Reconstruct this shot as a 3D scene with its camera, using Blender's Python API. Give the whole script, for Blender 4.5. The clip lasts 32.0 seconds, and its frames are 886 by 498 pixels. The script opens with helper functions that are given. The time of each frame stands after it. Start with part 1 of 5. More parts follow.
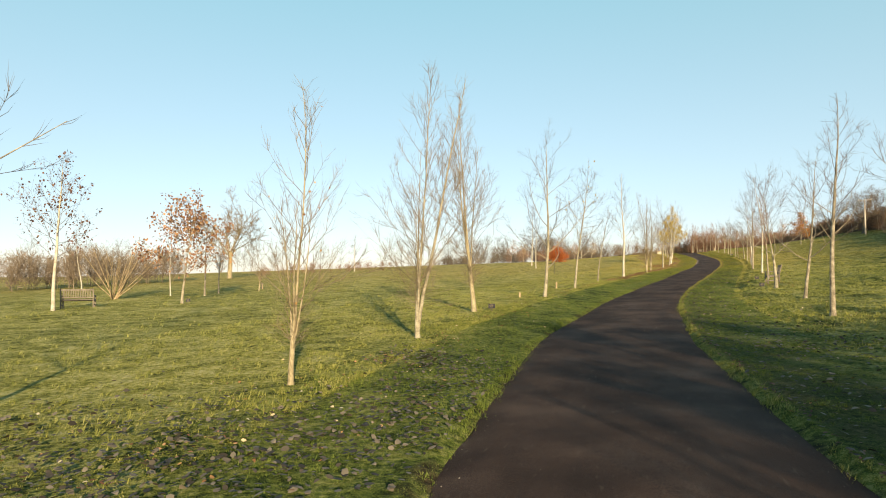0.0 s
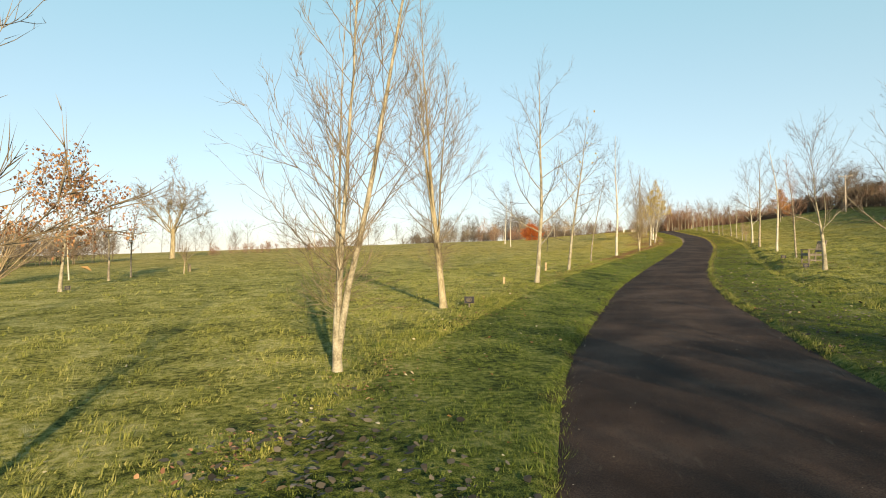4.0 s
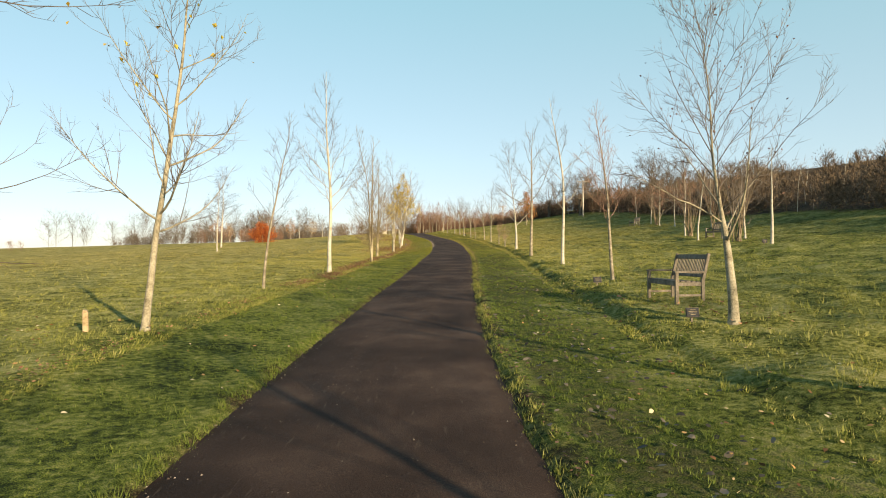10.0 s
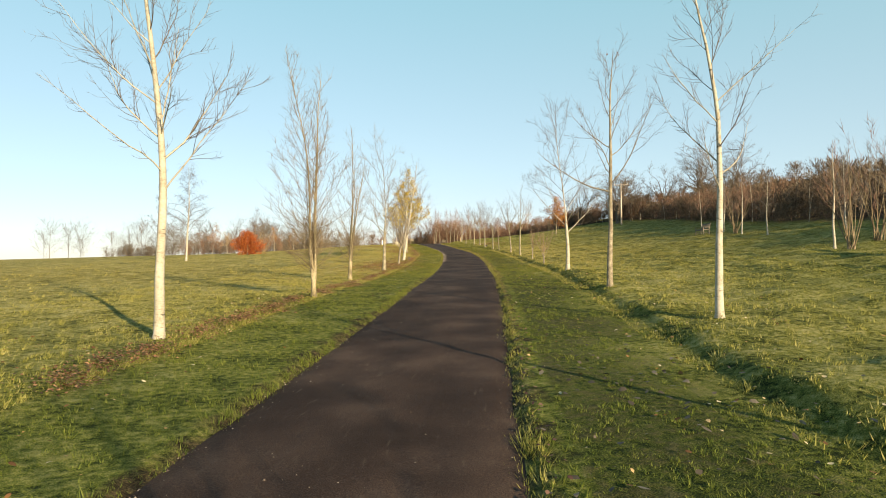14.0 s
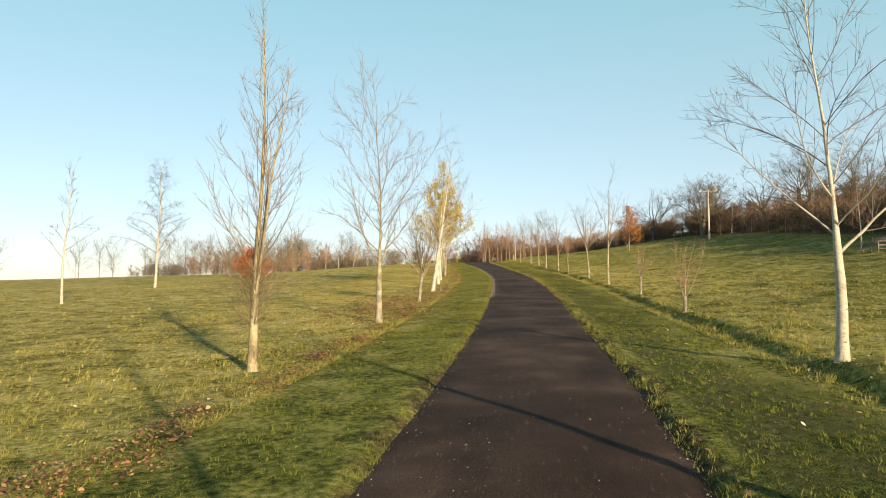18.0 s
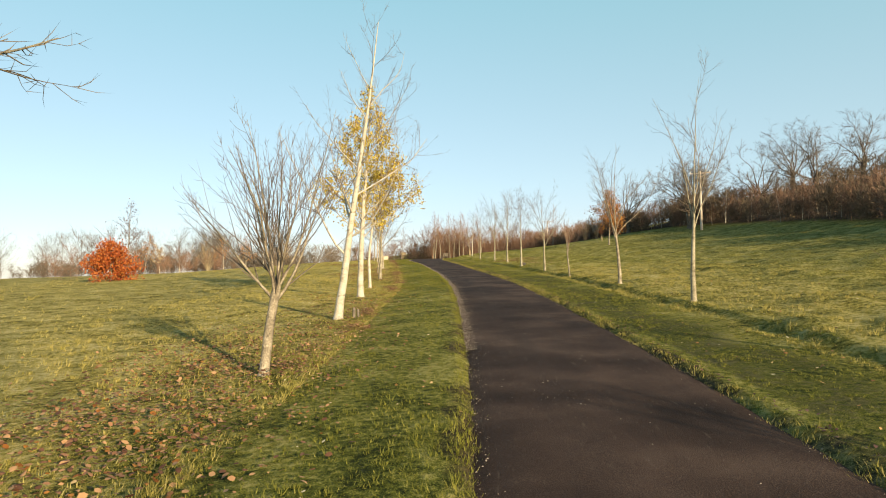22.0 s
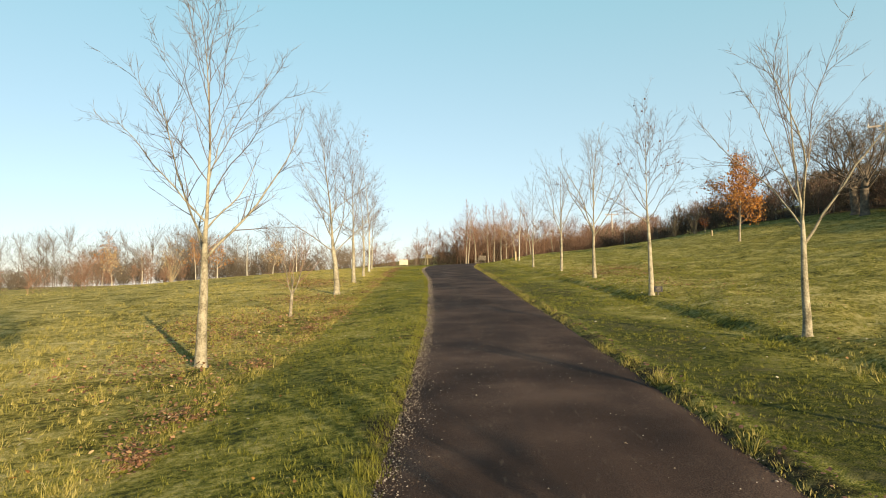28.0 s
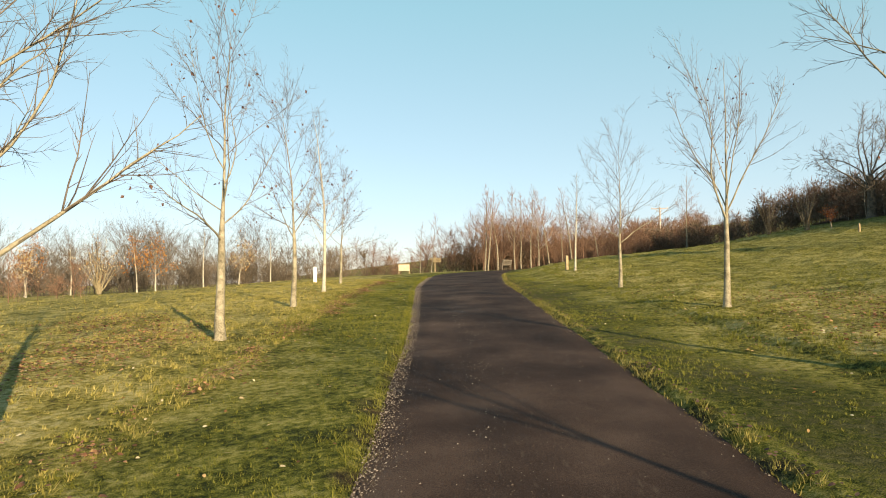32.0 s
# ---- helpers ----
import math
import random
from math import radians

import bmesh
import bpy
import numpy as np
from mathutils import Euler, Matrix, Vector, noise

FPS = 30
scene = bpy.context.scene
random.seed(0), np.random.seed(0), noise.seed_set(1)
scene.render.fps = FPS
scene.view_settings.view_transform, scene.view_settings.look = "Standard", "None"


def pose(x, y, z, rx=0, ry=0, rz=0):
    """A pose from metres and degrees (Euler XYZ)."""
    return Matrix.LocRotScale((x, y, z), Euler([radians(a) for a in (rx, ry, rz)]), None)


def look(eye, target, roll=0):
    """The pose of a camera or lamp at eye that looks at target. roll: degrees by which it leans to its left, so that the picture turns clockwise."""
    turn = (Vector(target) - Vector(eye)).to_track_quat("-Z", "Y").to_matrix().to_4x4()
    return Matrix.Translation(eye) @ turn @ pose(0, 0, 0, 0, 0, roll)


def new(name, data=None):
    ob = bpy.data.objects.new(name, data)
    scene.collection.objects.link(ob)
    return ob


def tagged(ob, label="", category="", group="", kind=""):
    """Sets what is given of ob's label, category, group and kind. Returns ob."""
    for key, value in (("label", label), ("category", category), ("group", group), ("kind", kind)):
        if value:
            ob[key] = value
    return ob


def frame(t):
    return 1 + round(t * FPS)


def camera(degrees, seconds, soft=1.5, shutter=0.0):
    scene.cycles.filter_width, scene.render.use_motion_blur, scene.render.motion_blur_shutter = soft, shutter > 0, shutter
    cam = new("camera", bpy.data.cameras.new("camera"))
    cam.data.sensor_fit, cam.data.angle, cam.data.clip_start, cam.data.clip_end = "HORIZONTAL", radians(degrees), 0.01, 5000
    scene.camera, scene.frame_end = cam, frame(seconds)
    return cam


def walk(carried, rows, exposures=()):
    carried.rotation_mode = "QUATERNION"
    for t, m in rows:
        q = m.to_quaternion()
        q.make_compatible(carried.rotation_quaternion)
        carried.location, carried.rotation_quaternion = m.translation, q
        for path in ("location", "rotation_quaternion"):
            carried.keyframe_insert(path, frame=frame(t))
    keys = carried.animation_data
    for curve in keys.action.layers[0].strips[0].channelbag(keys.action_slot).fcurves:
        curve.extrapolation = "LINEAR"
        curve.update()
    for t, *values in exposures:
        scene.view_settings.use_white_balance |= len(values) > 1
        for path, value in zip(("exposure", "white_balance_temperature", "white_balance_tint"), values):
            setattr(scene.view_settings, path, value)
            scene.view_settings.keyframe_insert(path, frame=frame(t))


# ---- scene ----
cam = camera(69.5, 32.0, soft=1.0)
METRES, EYE, TILT, LEAN, TURN = 117.0, 1.75, 1.5, -1.6, 0.0
ROWS = [
    (0, 0.0000, 0.0000, 0.0000, 0.03, 0.94, 1.92),
    (0.5, 0.0002, 0.0052, -0.0001, 0.04, 0.79, 1.93),
    (1, 0.0004, 0.0112, -0.0001, 0.04, 0.59, 1.95),
    (1.5, 0.0010, 0.0182, -0.0001, -0.02, 0.41, 1.97),
    (2, 0.0015, 0.0257, -0.0003, -0.01, 0.27, 1.98),
    (2.5, 0.0018, 0.0335, -0.0006, 0.05, 0.04, 2.02),
    (4.5, 0.0043, 0.0731, -0.0020, -6.08, -1.26, 1.85),
    (5, 0.0064, 0.0841, -0.0023, -11.01, -1.14, 1.72),
    (5.5, 0.0094, 0.0950, -0.0027, -16.12, -1.18, 1.64),
    (6, 0.0134, 0.1060, -0.0029, -20.60, -1.32, 1.54),
    (6.5, 0.0186, 0.1171, -0.0032, -22.78, -1.36, 1.49),
    (7, 0.0242, 0.1282, -0.0033, -23.32, -1.32, 1.44),
    (7.5, 0.0299, 0.1394, -0.0034, -23.36, -1.29, 1.51),
    (8, 0.0357, 0.1509, -0.0036, -23.73, -1.35, 1.50),
    (8.5, 0.0425, 0.1628, -0.0035, -24.17, -1.44, 1.50),
    (9, 0.0498, 0.1748, -0.0031, -24.18, -1.51, 1.39),
    (9.5, 0.0568, 0.1873, -0.0028, -24.14, -1.55, 1.38),
    (10, 0.0634, 0.2001, -0.0025, -24.09, -1.52, 1.34),
    (10.5, 0.0703, 0.2134, -0.0024, -24.08, -1.53, 1.36),
    (11, 0.0777, 0.2267, -0.0024, -24.05, -1.53, 1.38),
    (11.5, 0.0854, 0.2405, -0.0029, -23.98, -1.62, 1.27),
    (12, 0.0939, 0.2557, -0.0030, -23.86, -1.55, 1.27),
    (12.5, 0.1014, 0.2710, -0.0024, -23.70, -1.10, 1.24),
    (13, 0.1080, 0.2861, -0.0023, -22.82, -0.73, 1.31),
    (13.5, 0.1138, 0.3010, -0.0026, -22.25, -0.53, 1.32),
    (15.5, 0.1405, 0.3613, -0.0020, -22.18, -0.62, 1.28),
    (16, 0.1484, 0.3774, -0.0016, -21.80, -0.40, 1.24),
    (16.5, 0.1561, 0.3938, -0.0012, -20.37, 0.08, 1.24),
    (17, 0.1629, 0.4106, -0.0007, -18.61, 0.47, 1.28),
    (17.5, 0.1688, 0.4282, -0.0005, -17.70, 0.78, 1.28),
    (18, 0.1742, 0.4455, 0.0001, -17.65, 1.03, 1.35),
    (18.5, 0.1796, 0.4634, 0.0001, -17.63, 1.16, 1.38),
    (19, 0.1855, 0.4809, 0.0000, -17.61, 1.29, 1.40),
    (19.5, 0.1916, 0.4987, -0.0000, -17.63, 1.35, 1.43),
    (20, 0.1978, 0.5165, -0.0002, -18.03, 1.37, 1.54),
    (20.5, 0.2044, 0.5343, -0.0001, -19.12, 1.28, 1.55),
    (21, 0.2116, 0.5519, 0.0002, -20.19, 1.19, 1.60),
    (21.5, 0.2187, 0.5689, -0.0004, -21.68, 0.90, 1.61),
    (22, 0.2259, 0.5849, -0.0006, -22.30, 0.62, 1.62),
    (22.5, 0.2337, 0.6009, -0.0006, -22.63, 0.26, 1.63),
    (23, 0.2418, 0.6171, -0.0005, -22.64, 0.04, 1.55),
    (23.5, 0.2504, 0.6340, 0.0001, -22.63, -0.14, 1.59),
    (24, 0.2588, 0.6506, 0.0006, -22.48, -0.20, 1.56),
    (24.5, 0.2669, 0.6674, 0.0017, -21.59, -0.24, 1.63),
    (25, 0.2742, 0.6841, 0.0025, -21.27, -0.26, 1.69),
    (25.5, 0.2821, 0.7015, 0.0031, -21.10, -0.39, 1.70),
    (26, 0.2903, 0.7189, 0.0032, -20.96, -0.25, 1.80),
    (26.5, 0.2982, 0.7369, 0.0032, -20.06, -0.10, 1.88),
    (28.5, 0.3289, 0.8151, 0.0027, -18.26, 0.87, 2.12),
    (29, 0.3352, 0.8339, 0.0029, -18.29, 0.79, 2.13),
    (29.5, 0.3415, 0.8529, 0.0030, -18.31, 0.66, 2.11),
    (30, 0.3485, 0.8725, 0.0031, -17.79, 0.53, 2.11),
    (30.5, 0.3557, 0.8926, 0.0037, -17.59, 0.52, 2.10),
    (31, 0.3624, 0.9128, 0.0046, -17.26, 0.61, 2.08),
    (31.5, 0.3692, 0.9335, 0.0055, -17.11, 0.68, 2.03),
    (32, 0.3760, 0.9533, 0.0058, -17.12, 0.83, 1.99),
]
walk(cam, [(t, pose(0, 0, EYE, TILT, LEAN, TURN) @ pose(METRES * x, METRES * y, METRES * z, 90 + pitch, roll, yaw)) for t, x, y, z, yaw, pitch, roll in ROWS],
     exposures=[(0.0, 0.92, 7600, 10), (32.0, 0.92, 7600, 10)])

# ---- light ----
SUN_EL, SUN_AZ = radians(13.0), radians(168.0)
world = bpy.data.worlds.new("world")
scene.world = world
world.use_nodes = True
wn, wl = world.node_tree.nodes, world.node_tree.links
sky = wn.new("ShaderNodeTexSky")
sky.sky_type, sky.sun_disc = "NISHITA", False
sky.sun_elevation, sky.sun_rotation = SUN_EL, SUN_AZ
sky.air_density, sky.dust_density, sky.ozone_density = 0.8, 0.3, 2.6
haze = wn.new("ShaderNodeMix")
haze.data_type, haze.blend_type = "RGBA", "ADD"
haze.inputs[0].default_value = 1.0
dim = wn.new("ShaderNodeVectorMath")
dim.operation = "SCALE"
dim.inputs["Scale"].default_value = 0.52
wl.new(sky.outputs[0], dim.inputs[0])
wl.new(dim.outputs[0], haze.inputs[6])
coord, height, veil, lift = wn.new("ShaderNodeTexCoord"), wn.new("ShaderNodeSeparateXYZ"), wn.new("ShaderNodeValToRGB"), wn.new("ShaderNodeVectorMath")
wl.new(coord.outputs["Generated"], height.inputs[0])
wl.new(height.outputs[2], veil.inputs[0])
for p in (0.3, 0.6, 0.8):
    veil.color_ramp.elements.new(p)
for e, p, c in zip(veil.color_ramp.elements, (0.0, 0.14, 0.4, 0.65, 1.0), ((0.54, 0.5, 0.64, 1), (0.47, 0.64, 0.73, 1), (0.3, 0.62, 0.72, 1), (0.12, 0.29, 0.42, 1), (0.05, 0.15, 0.26, 1))):
    e.position, e.color = p, c
lift.operation = "SCALE"
lift.inputs["Scale"].default_value = 4.0
wl.new(veil.outputs[0], lift.inputs[0])
wl.new(lift.outputs[0], haze.inputs[7])
wn["Background"].inputs["Strength"].default_value = 0.102
wl.new(haze.outputs[2], wn["Background"].inputs[0])
sun_data = bpy.data.lights.new("sun", "SUN")
sun_data.energy, sun_data.angle, sun_data.color = 5.0, radians(0.6), (1.0, 0.84, 0.6)
sun = new("sun", sun_data)
sun.matrix_world = look((0, 0, 40), (-math.sin(SUN_AZ) * math.cos(SUN_EL), -math.cos(SUN_AZ) * math.cos(SUN_EL), 40 - math.sin(SUN_EL)))

# ---- materials ----
def material(name, colours, scale=6.0, fine=60.0, rough=0.85, bump=0.3, island=0.0, detail=6.0, stretch=(1, 1, 1), depth=0.02, translucent=0.0, metal=0.0, spec=0.25, dry=None, scars=0.0):
    """Colours blended by noise at two sizes over the real-world position, with bump."""
    m = bpy.data.materials.new(name)
    m.use_nodes = True
    n, l = m.node_tree.nodes, m.node_tree.links
    b = n["Principled BSDF"]
    b.inputs["Roughness"].default_value, b.inputs["Metallic"].default_value = rough, metal
    b.inputs["Specular IOR Level"].default_value = spec
    geo = n.new("ShaderNodeNewGeometry")
    mp = n.new("ShaderNodeMapping")
    mp.inputs["Scale"].default_value = stretch
    l.new(geo.outputs["Position"], mp.inputs["Vector"])
    big, small = n.new("ShaderNodeTexNoise"), n.new("ShaderNodeTexNoise")
    for tex, sc in ((big, scale), (small, fine)):
        tex.inputs["Scale"].default_value, tex.inputs["Detail"].default_value = sc, detail
        l.new(mp.outputs[0], tex.inputs["Vector"])
    mix = n.new("ShaderNodeMix")
    mix.inputs[0].default_value = 0.45
    l.new(big.outputs["Fac"], mix.inputs[2])
    l.new(small.outputs["Fac"], mix.inputs[3])
    value = mix.outputs[0]
    if island:
        rnd = n.new("ShaderNodeMix")
        rnd.inputs[0].default_value = island
        l.new(value, rnd.inputs[2])
        l.new(geo.outputs["Random Per Island"], rnd.inputs[3])
        value = rnd.outputs[0]
    ramp = n.new("ShaderNodeValToRGB")
    lo, hi = (0.36, 0.64) if not island else (0.2, 0.8)
    els = ramp.color_ramp.elements
    while len(els) < len(colours):
        els.new(0.5)
    for i, c in enumerate(colours):
        els[i].position = lo + (hi - lo) * i / max(1, len(colours) - 1)
        els[i].color = (*c, 1)
    l.new(value, ramp.inputs[0])
    tone = ramp.outputs[0]
    if dry:                         # the sward grows drier along the track
        other, where, far, both = n.new("ShaderNodeValToRGB"), n.new("ShaderNodeSeparateXYZ"), n.new("ShaderNodeMapRange"), n.new("ShaderNodeMix")
        while len(other.color_ramp.elements) < len(dry):
            other.color_ramp.elements.new(0.5)
        for i, c in enumerate(dry):
            other.color_ramp.elements[i].position = lo + (hi - lo) * i / max(1, len(dry) - 1)
            other.color_ramp.elements[i].color = (*c, 1)
        far.inputs["From Min"].default_value, far.inputs["From Max"].default_value = 36.0, 76.0
        both.data_type = "RGBA"
        l.new(value, other.inputs[0])
        l.new(geo.outputs["Position"], where.inputs[0])
        l.new(where.outputs[1], far.inputs[0])
        l.new(far.outputs[0], both.inputs[0])
        l.new(tone, both.inputs[6])
        l.new(other.outputs[0], both.inputs[7])
        tone = both.outputs[2]
    if scars:                       # dark healed marks across the bark
        wide, mark, cut, dark = n.new("ShaderNodeMapping"), n.new("ShaderNodeTexNoise"), n.new("ShaderNodeMapRange"), n.new("ShaderNodeMix")
        wide.inputs["Scale"].default_value = (5.0, 5.0, 17.0)
        mark.inputs["Scale"].default_value, mark.inputs["Detail"].default_value = 1.0, 3.0
        cut.inputs["From Min"].default_value, cut.inputs["From Max"].default_value, cut.inputs["To Max"].default_value = 0.64, 0.7, scars
        dark.data_type = "RGBA"
        dark.inputs[7].default_value = (0.05, 0.042, 0.032, 1)
        l.new(geo.outputs["Position"], wide.inputs[0])
        l.new(wide.outputs[0], mark.inputs[0])
        l.new(mark.outputs["Fac"], cut.inputs[0])
        l.new(cut.outputs[0], dark.inputs[0])
        l.new(tone, dark.inputs[6])
        tone = dark.outputs[2]
    l.new(tone, b.inputs["Base Color"])
    if bump:
        bp = n.new("ShaderNodeBump")
        bp.inputs["Strength"].default_value, bp.inputs["Distance"].default_value = bump, depth
        l.new(small.outputs["Fac"], bp.inputs["Height"])
        l.new(bp.outputs[0], b.inputs["Normal"])
    if translucent:
        tr, ms = n.new("ShaderNodeBsdfTranslucent"), n.new("ShaderNodeMixShader")
        ms.inputs[0].default_value = translucent
        l.new(tone, tr.inputs[0])
        l.new(b.outputs[0], ms.inputs[1])
        l.new(tr.outputs[0], ms.inputs[2])
        l.new(ms.outputs[0], n["Material Output"].inputs[0])
    return m


def turf():
    """Grass sward from afar: green on the mown strips, straw on the rough, bare soil along the asphalt."""
    m = bpy.data.materials.new("turf")
    m.use_nodes = True
    n, l = m.node_tree.nodes, m.node_tree.links
    b = n["Principled BSDF"]
    b.inputs["Roughness"].default_value, b.inputs["Specular IOR Level"].default_value = 0.95, 0.1
    geo, uv, xyz = n.new("ShaderNodeNewGeometry"), n.new("ShaderNodeUVMap"), n.new("ShaderNodeSeparateXYZ")
    uv.uv_map = "verge"
    l.new(uv.outputs[0], xyz.inputs[0])

    def cloud(scale, detail):
        t = n.new("ShaderNodeTexNoise")
        t.inputs["Scale"].default_value, t.inputs["Detail"].default_value = scale, detail
        l.new(geo.outputs["Position"], t.inputs["Vector"])
        return t.outputs["Fac"]

    def sums(op, a, c, d=None):
        t = n.new("ShaderNodeMath")
        t.operation = op
        for k, v in enumerate((a, c, d)):
            if isinstance(v, (int, float)):
                t.inputs[k].default_value = v
            elif v is not None:
                l.new(v, t.inputs[k])
        return t.outputs[0]

    def shades(value, stops):
        t = n.new("ShaderNodeValToRGB")
        els = t.color_ramp.elements
        while len(els) < len(stops):
            els.new(0.5)
        for e, (p, c) in zip(els, stops):
            e.position, e.color = p, (*c, 1)
        l.new(value, t.inputs[0])
        return t.outputs[0]

    def over(under, upper, value, a, z, top):
        mr, mx = n.new("ShaderNodeMapRange"), n.new("ShaderNodeMix")
        mr.inputs["From Min"].default_value, mr.inputs["From Max"].default_value, mr.inputs["To Max"].default_value = a, z, top
        mx.data_type = "RGBA"
        l.new(value, mr.inputs[0])
        l.new(mr.outputs[0], mx.inputs[0])
        l.new(under, mx.inputs[6])
        l.new(upper, mx.inputs[7])
        return mx.outputs[2]

    blade, tuft, patch, wide = cloud(75.0, 3.0), cloud(11.0, 3.0), cloud(1.5, 4.0), cloud(0.22, 4.0)
    mixed = sums("MULTIPLY_ADD", blade, 0.32, sums("MULTIPLY_ADD", tuft, 0.32, sums("MULTIPLY_ADD", patch, 0.26, sums("MULTIPLY", wide, 0.1))))
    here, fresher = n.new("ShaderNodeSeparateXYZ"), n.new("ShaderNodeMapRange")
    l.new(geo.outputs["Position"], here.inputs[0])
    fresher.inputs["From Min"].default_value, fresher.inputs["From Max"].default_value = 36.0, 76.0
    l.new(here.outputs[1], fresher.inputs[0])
    # lowest stops deepened: dark thatch, with the shade between tufts put into the colour
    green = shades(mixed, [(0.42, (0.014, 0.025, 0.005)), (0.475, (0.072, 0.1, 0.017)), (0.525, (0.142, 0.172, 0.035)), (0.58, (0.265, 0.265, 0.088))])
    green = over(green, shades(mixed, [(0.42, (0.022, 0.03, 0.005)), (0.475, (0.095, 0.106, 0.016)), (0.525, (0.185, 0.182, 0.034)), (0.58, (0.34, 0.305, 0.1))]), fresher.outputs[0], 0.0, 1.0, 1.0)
    hay = shades(mixed, [(0.42, (0.035, 0.042, 0.009)), (0.475, (0.205, 0.208, 0.042)), (0.525, (0.345, 0.325, 0.088)), (0.58, (0.52, 0.46, 0.21))])
    hay = over(hay, shades(mixed, [(0.42, (0.06, 0.052, 0.012)), (0.475, (0.25, 0.214, 0.046)), (0.525, (0.41, 0.34, 0.1)), (0.58, (0.6, 0.49, 0.23))]), fresher.outputs[0], 0.0, 1.0, 1.0)
    away = sums("MULTIPLY_ADD", patch, 1.4, sums("ABSOLUTE", xyz.outputs[0], 0.0))
    ragged_edge = sums("MULTIPLY_ADD", wide, 3.2, sums("SUBTRACT", away, 1.6))
    uphill = n.new("ShaderNodeMapRange")
    for k, v in (("From Min", 3.0), ("From Max", 10.0), ("To Min", 1.0), ("To Max", 0.42)):
        uphill.inputs[k].default_value = v
    l.new(xyz.outputs[0], uphill.inputs[0])
    zone = n.new("ShaderNodeMapRange")
    zone.inputs["From Min"].default_value, zone.inputs["From Max"].default_value = 3.5, 7.0
    l.new(ragged_edge, zone.inputs[0])
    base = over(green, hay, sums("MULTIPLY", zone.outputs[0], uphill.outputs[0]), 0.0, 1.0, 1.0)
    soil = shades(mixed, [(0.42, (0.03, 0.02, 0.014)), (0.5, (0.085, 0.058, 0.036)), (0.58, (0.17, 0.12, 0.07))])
    # uphill verge darkened: bare soil between clumps, and tree shade put into the colour
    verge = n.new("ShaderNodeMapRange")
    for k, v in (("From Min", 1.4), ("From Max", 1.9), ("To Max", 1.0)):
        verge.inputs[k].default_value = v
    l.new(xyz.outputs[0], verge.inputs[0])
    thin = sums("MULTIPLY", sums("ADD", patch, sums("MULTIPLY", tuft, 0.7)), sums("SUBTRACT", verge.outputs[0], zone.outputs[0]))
    shaded_soil = shades(mixed, [(0.42, (0.012, 0.013, 0.005)), (0.5, (0.04, 0.042, 0.014)), (0.58, (0.1, 0.095, 0.04))])
    base = over(base, shaded_soil, thin, 0.7, 0.95, 0.9)
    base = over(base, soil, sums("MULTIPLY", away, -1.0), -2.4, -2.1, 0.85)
    mould = shades(mixed, [(0.42, (0.03, 0.019, 0.012)), (0.5, (0.075, 0.048, 0.03)), (0.58, (0.15, 0.1, 0.06))])
    base = over(base, mould, sums("MULTIPLY_ADD", patch, 2.0, xyz.outputs[1]), 0.6, 2.4, 1.0)
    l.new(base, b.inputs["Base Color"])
    swell, low, high = n.new("ShaderNodeBump"), n.new("ShaderNodeBump"), n.new("ShaderNodeBump")
    for t, src, dist in ((swell, cloud(0.8, 3.0), 0.16), (low, cloud(3.0, 3.0), 0.075), (high, sums("ADD", blade, sums("MULTIPLY", tuft, 1.6)), 0.04)):
        t.inputs["Strength"].default_value, t.inputs["Distance"].default_value = 1.0, dist
        l.new(src, t.inputs["Height"])
    l.new(swell.outputs[0], low.inputs["Normal"])
    l.new(low.outputs[0], high.inputs["Normal"])
    l.new(high.outputs[0], b.inputs["Normal"])
    return m


M_TURF = turf()
M_BLADE = material("grass_blade", [(0.036, 0.056, 0.01), (0.094, 0.134, 0.022), (0.155, 0.19, 0.038), (0.245, 0.25, 0.08)], 1.1, 11.0, 0.7, 0.0, island=0.3, translucent=0.3, dry=[(0.055, 0.06, 0.01), (0.13, 0.136, 0.02), (0.215, 0.204, 0.038), (0.32, 0.285, 0.085)])
M_STRAW = material("rough_grass_blade", [(0.085, 0.1, 0.019), (0.2, 0.212, 0.042), (0.32, 0.307, 0.088), (0.47, 0.425, 0.18)], 0.8, 8.0, 0.75, 0.0, island=0.35, translucent=0.3, dry=[(0.125, 0.118, 0.024), (0.26, 0.226, 0.05), (0.4, 0.33, 0.105), (0.56, 0.455, 0.2)])


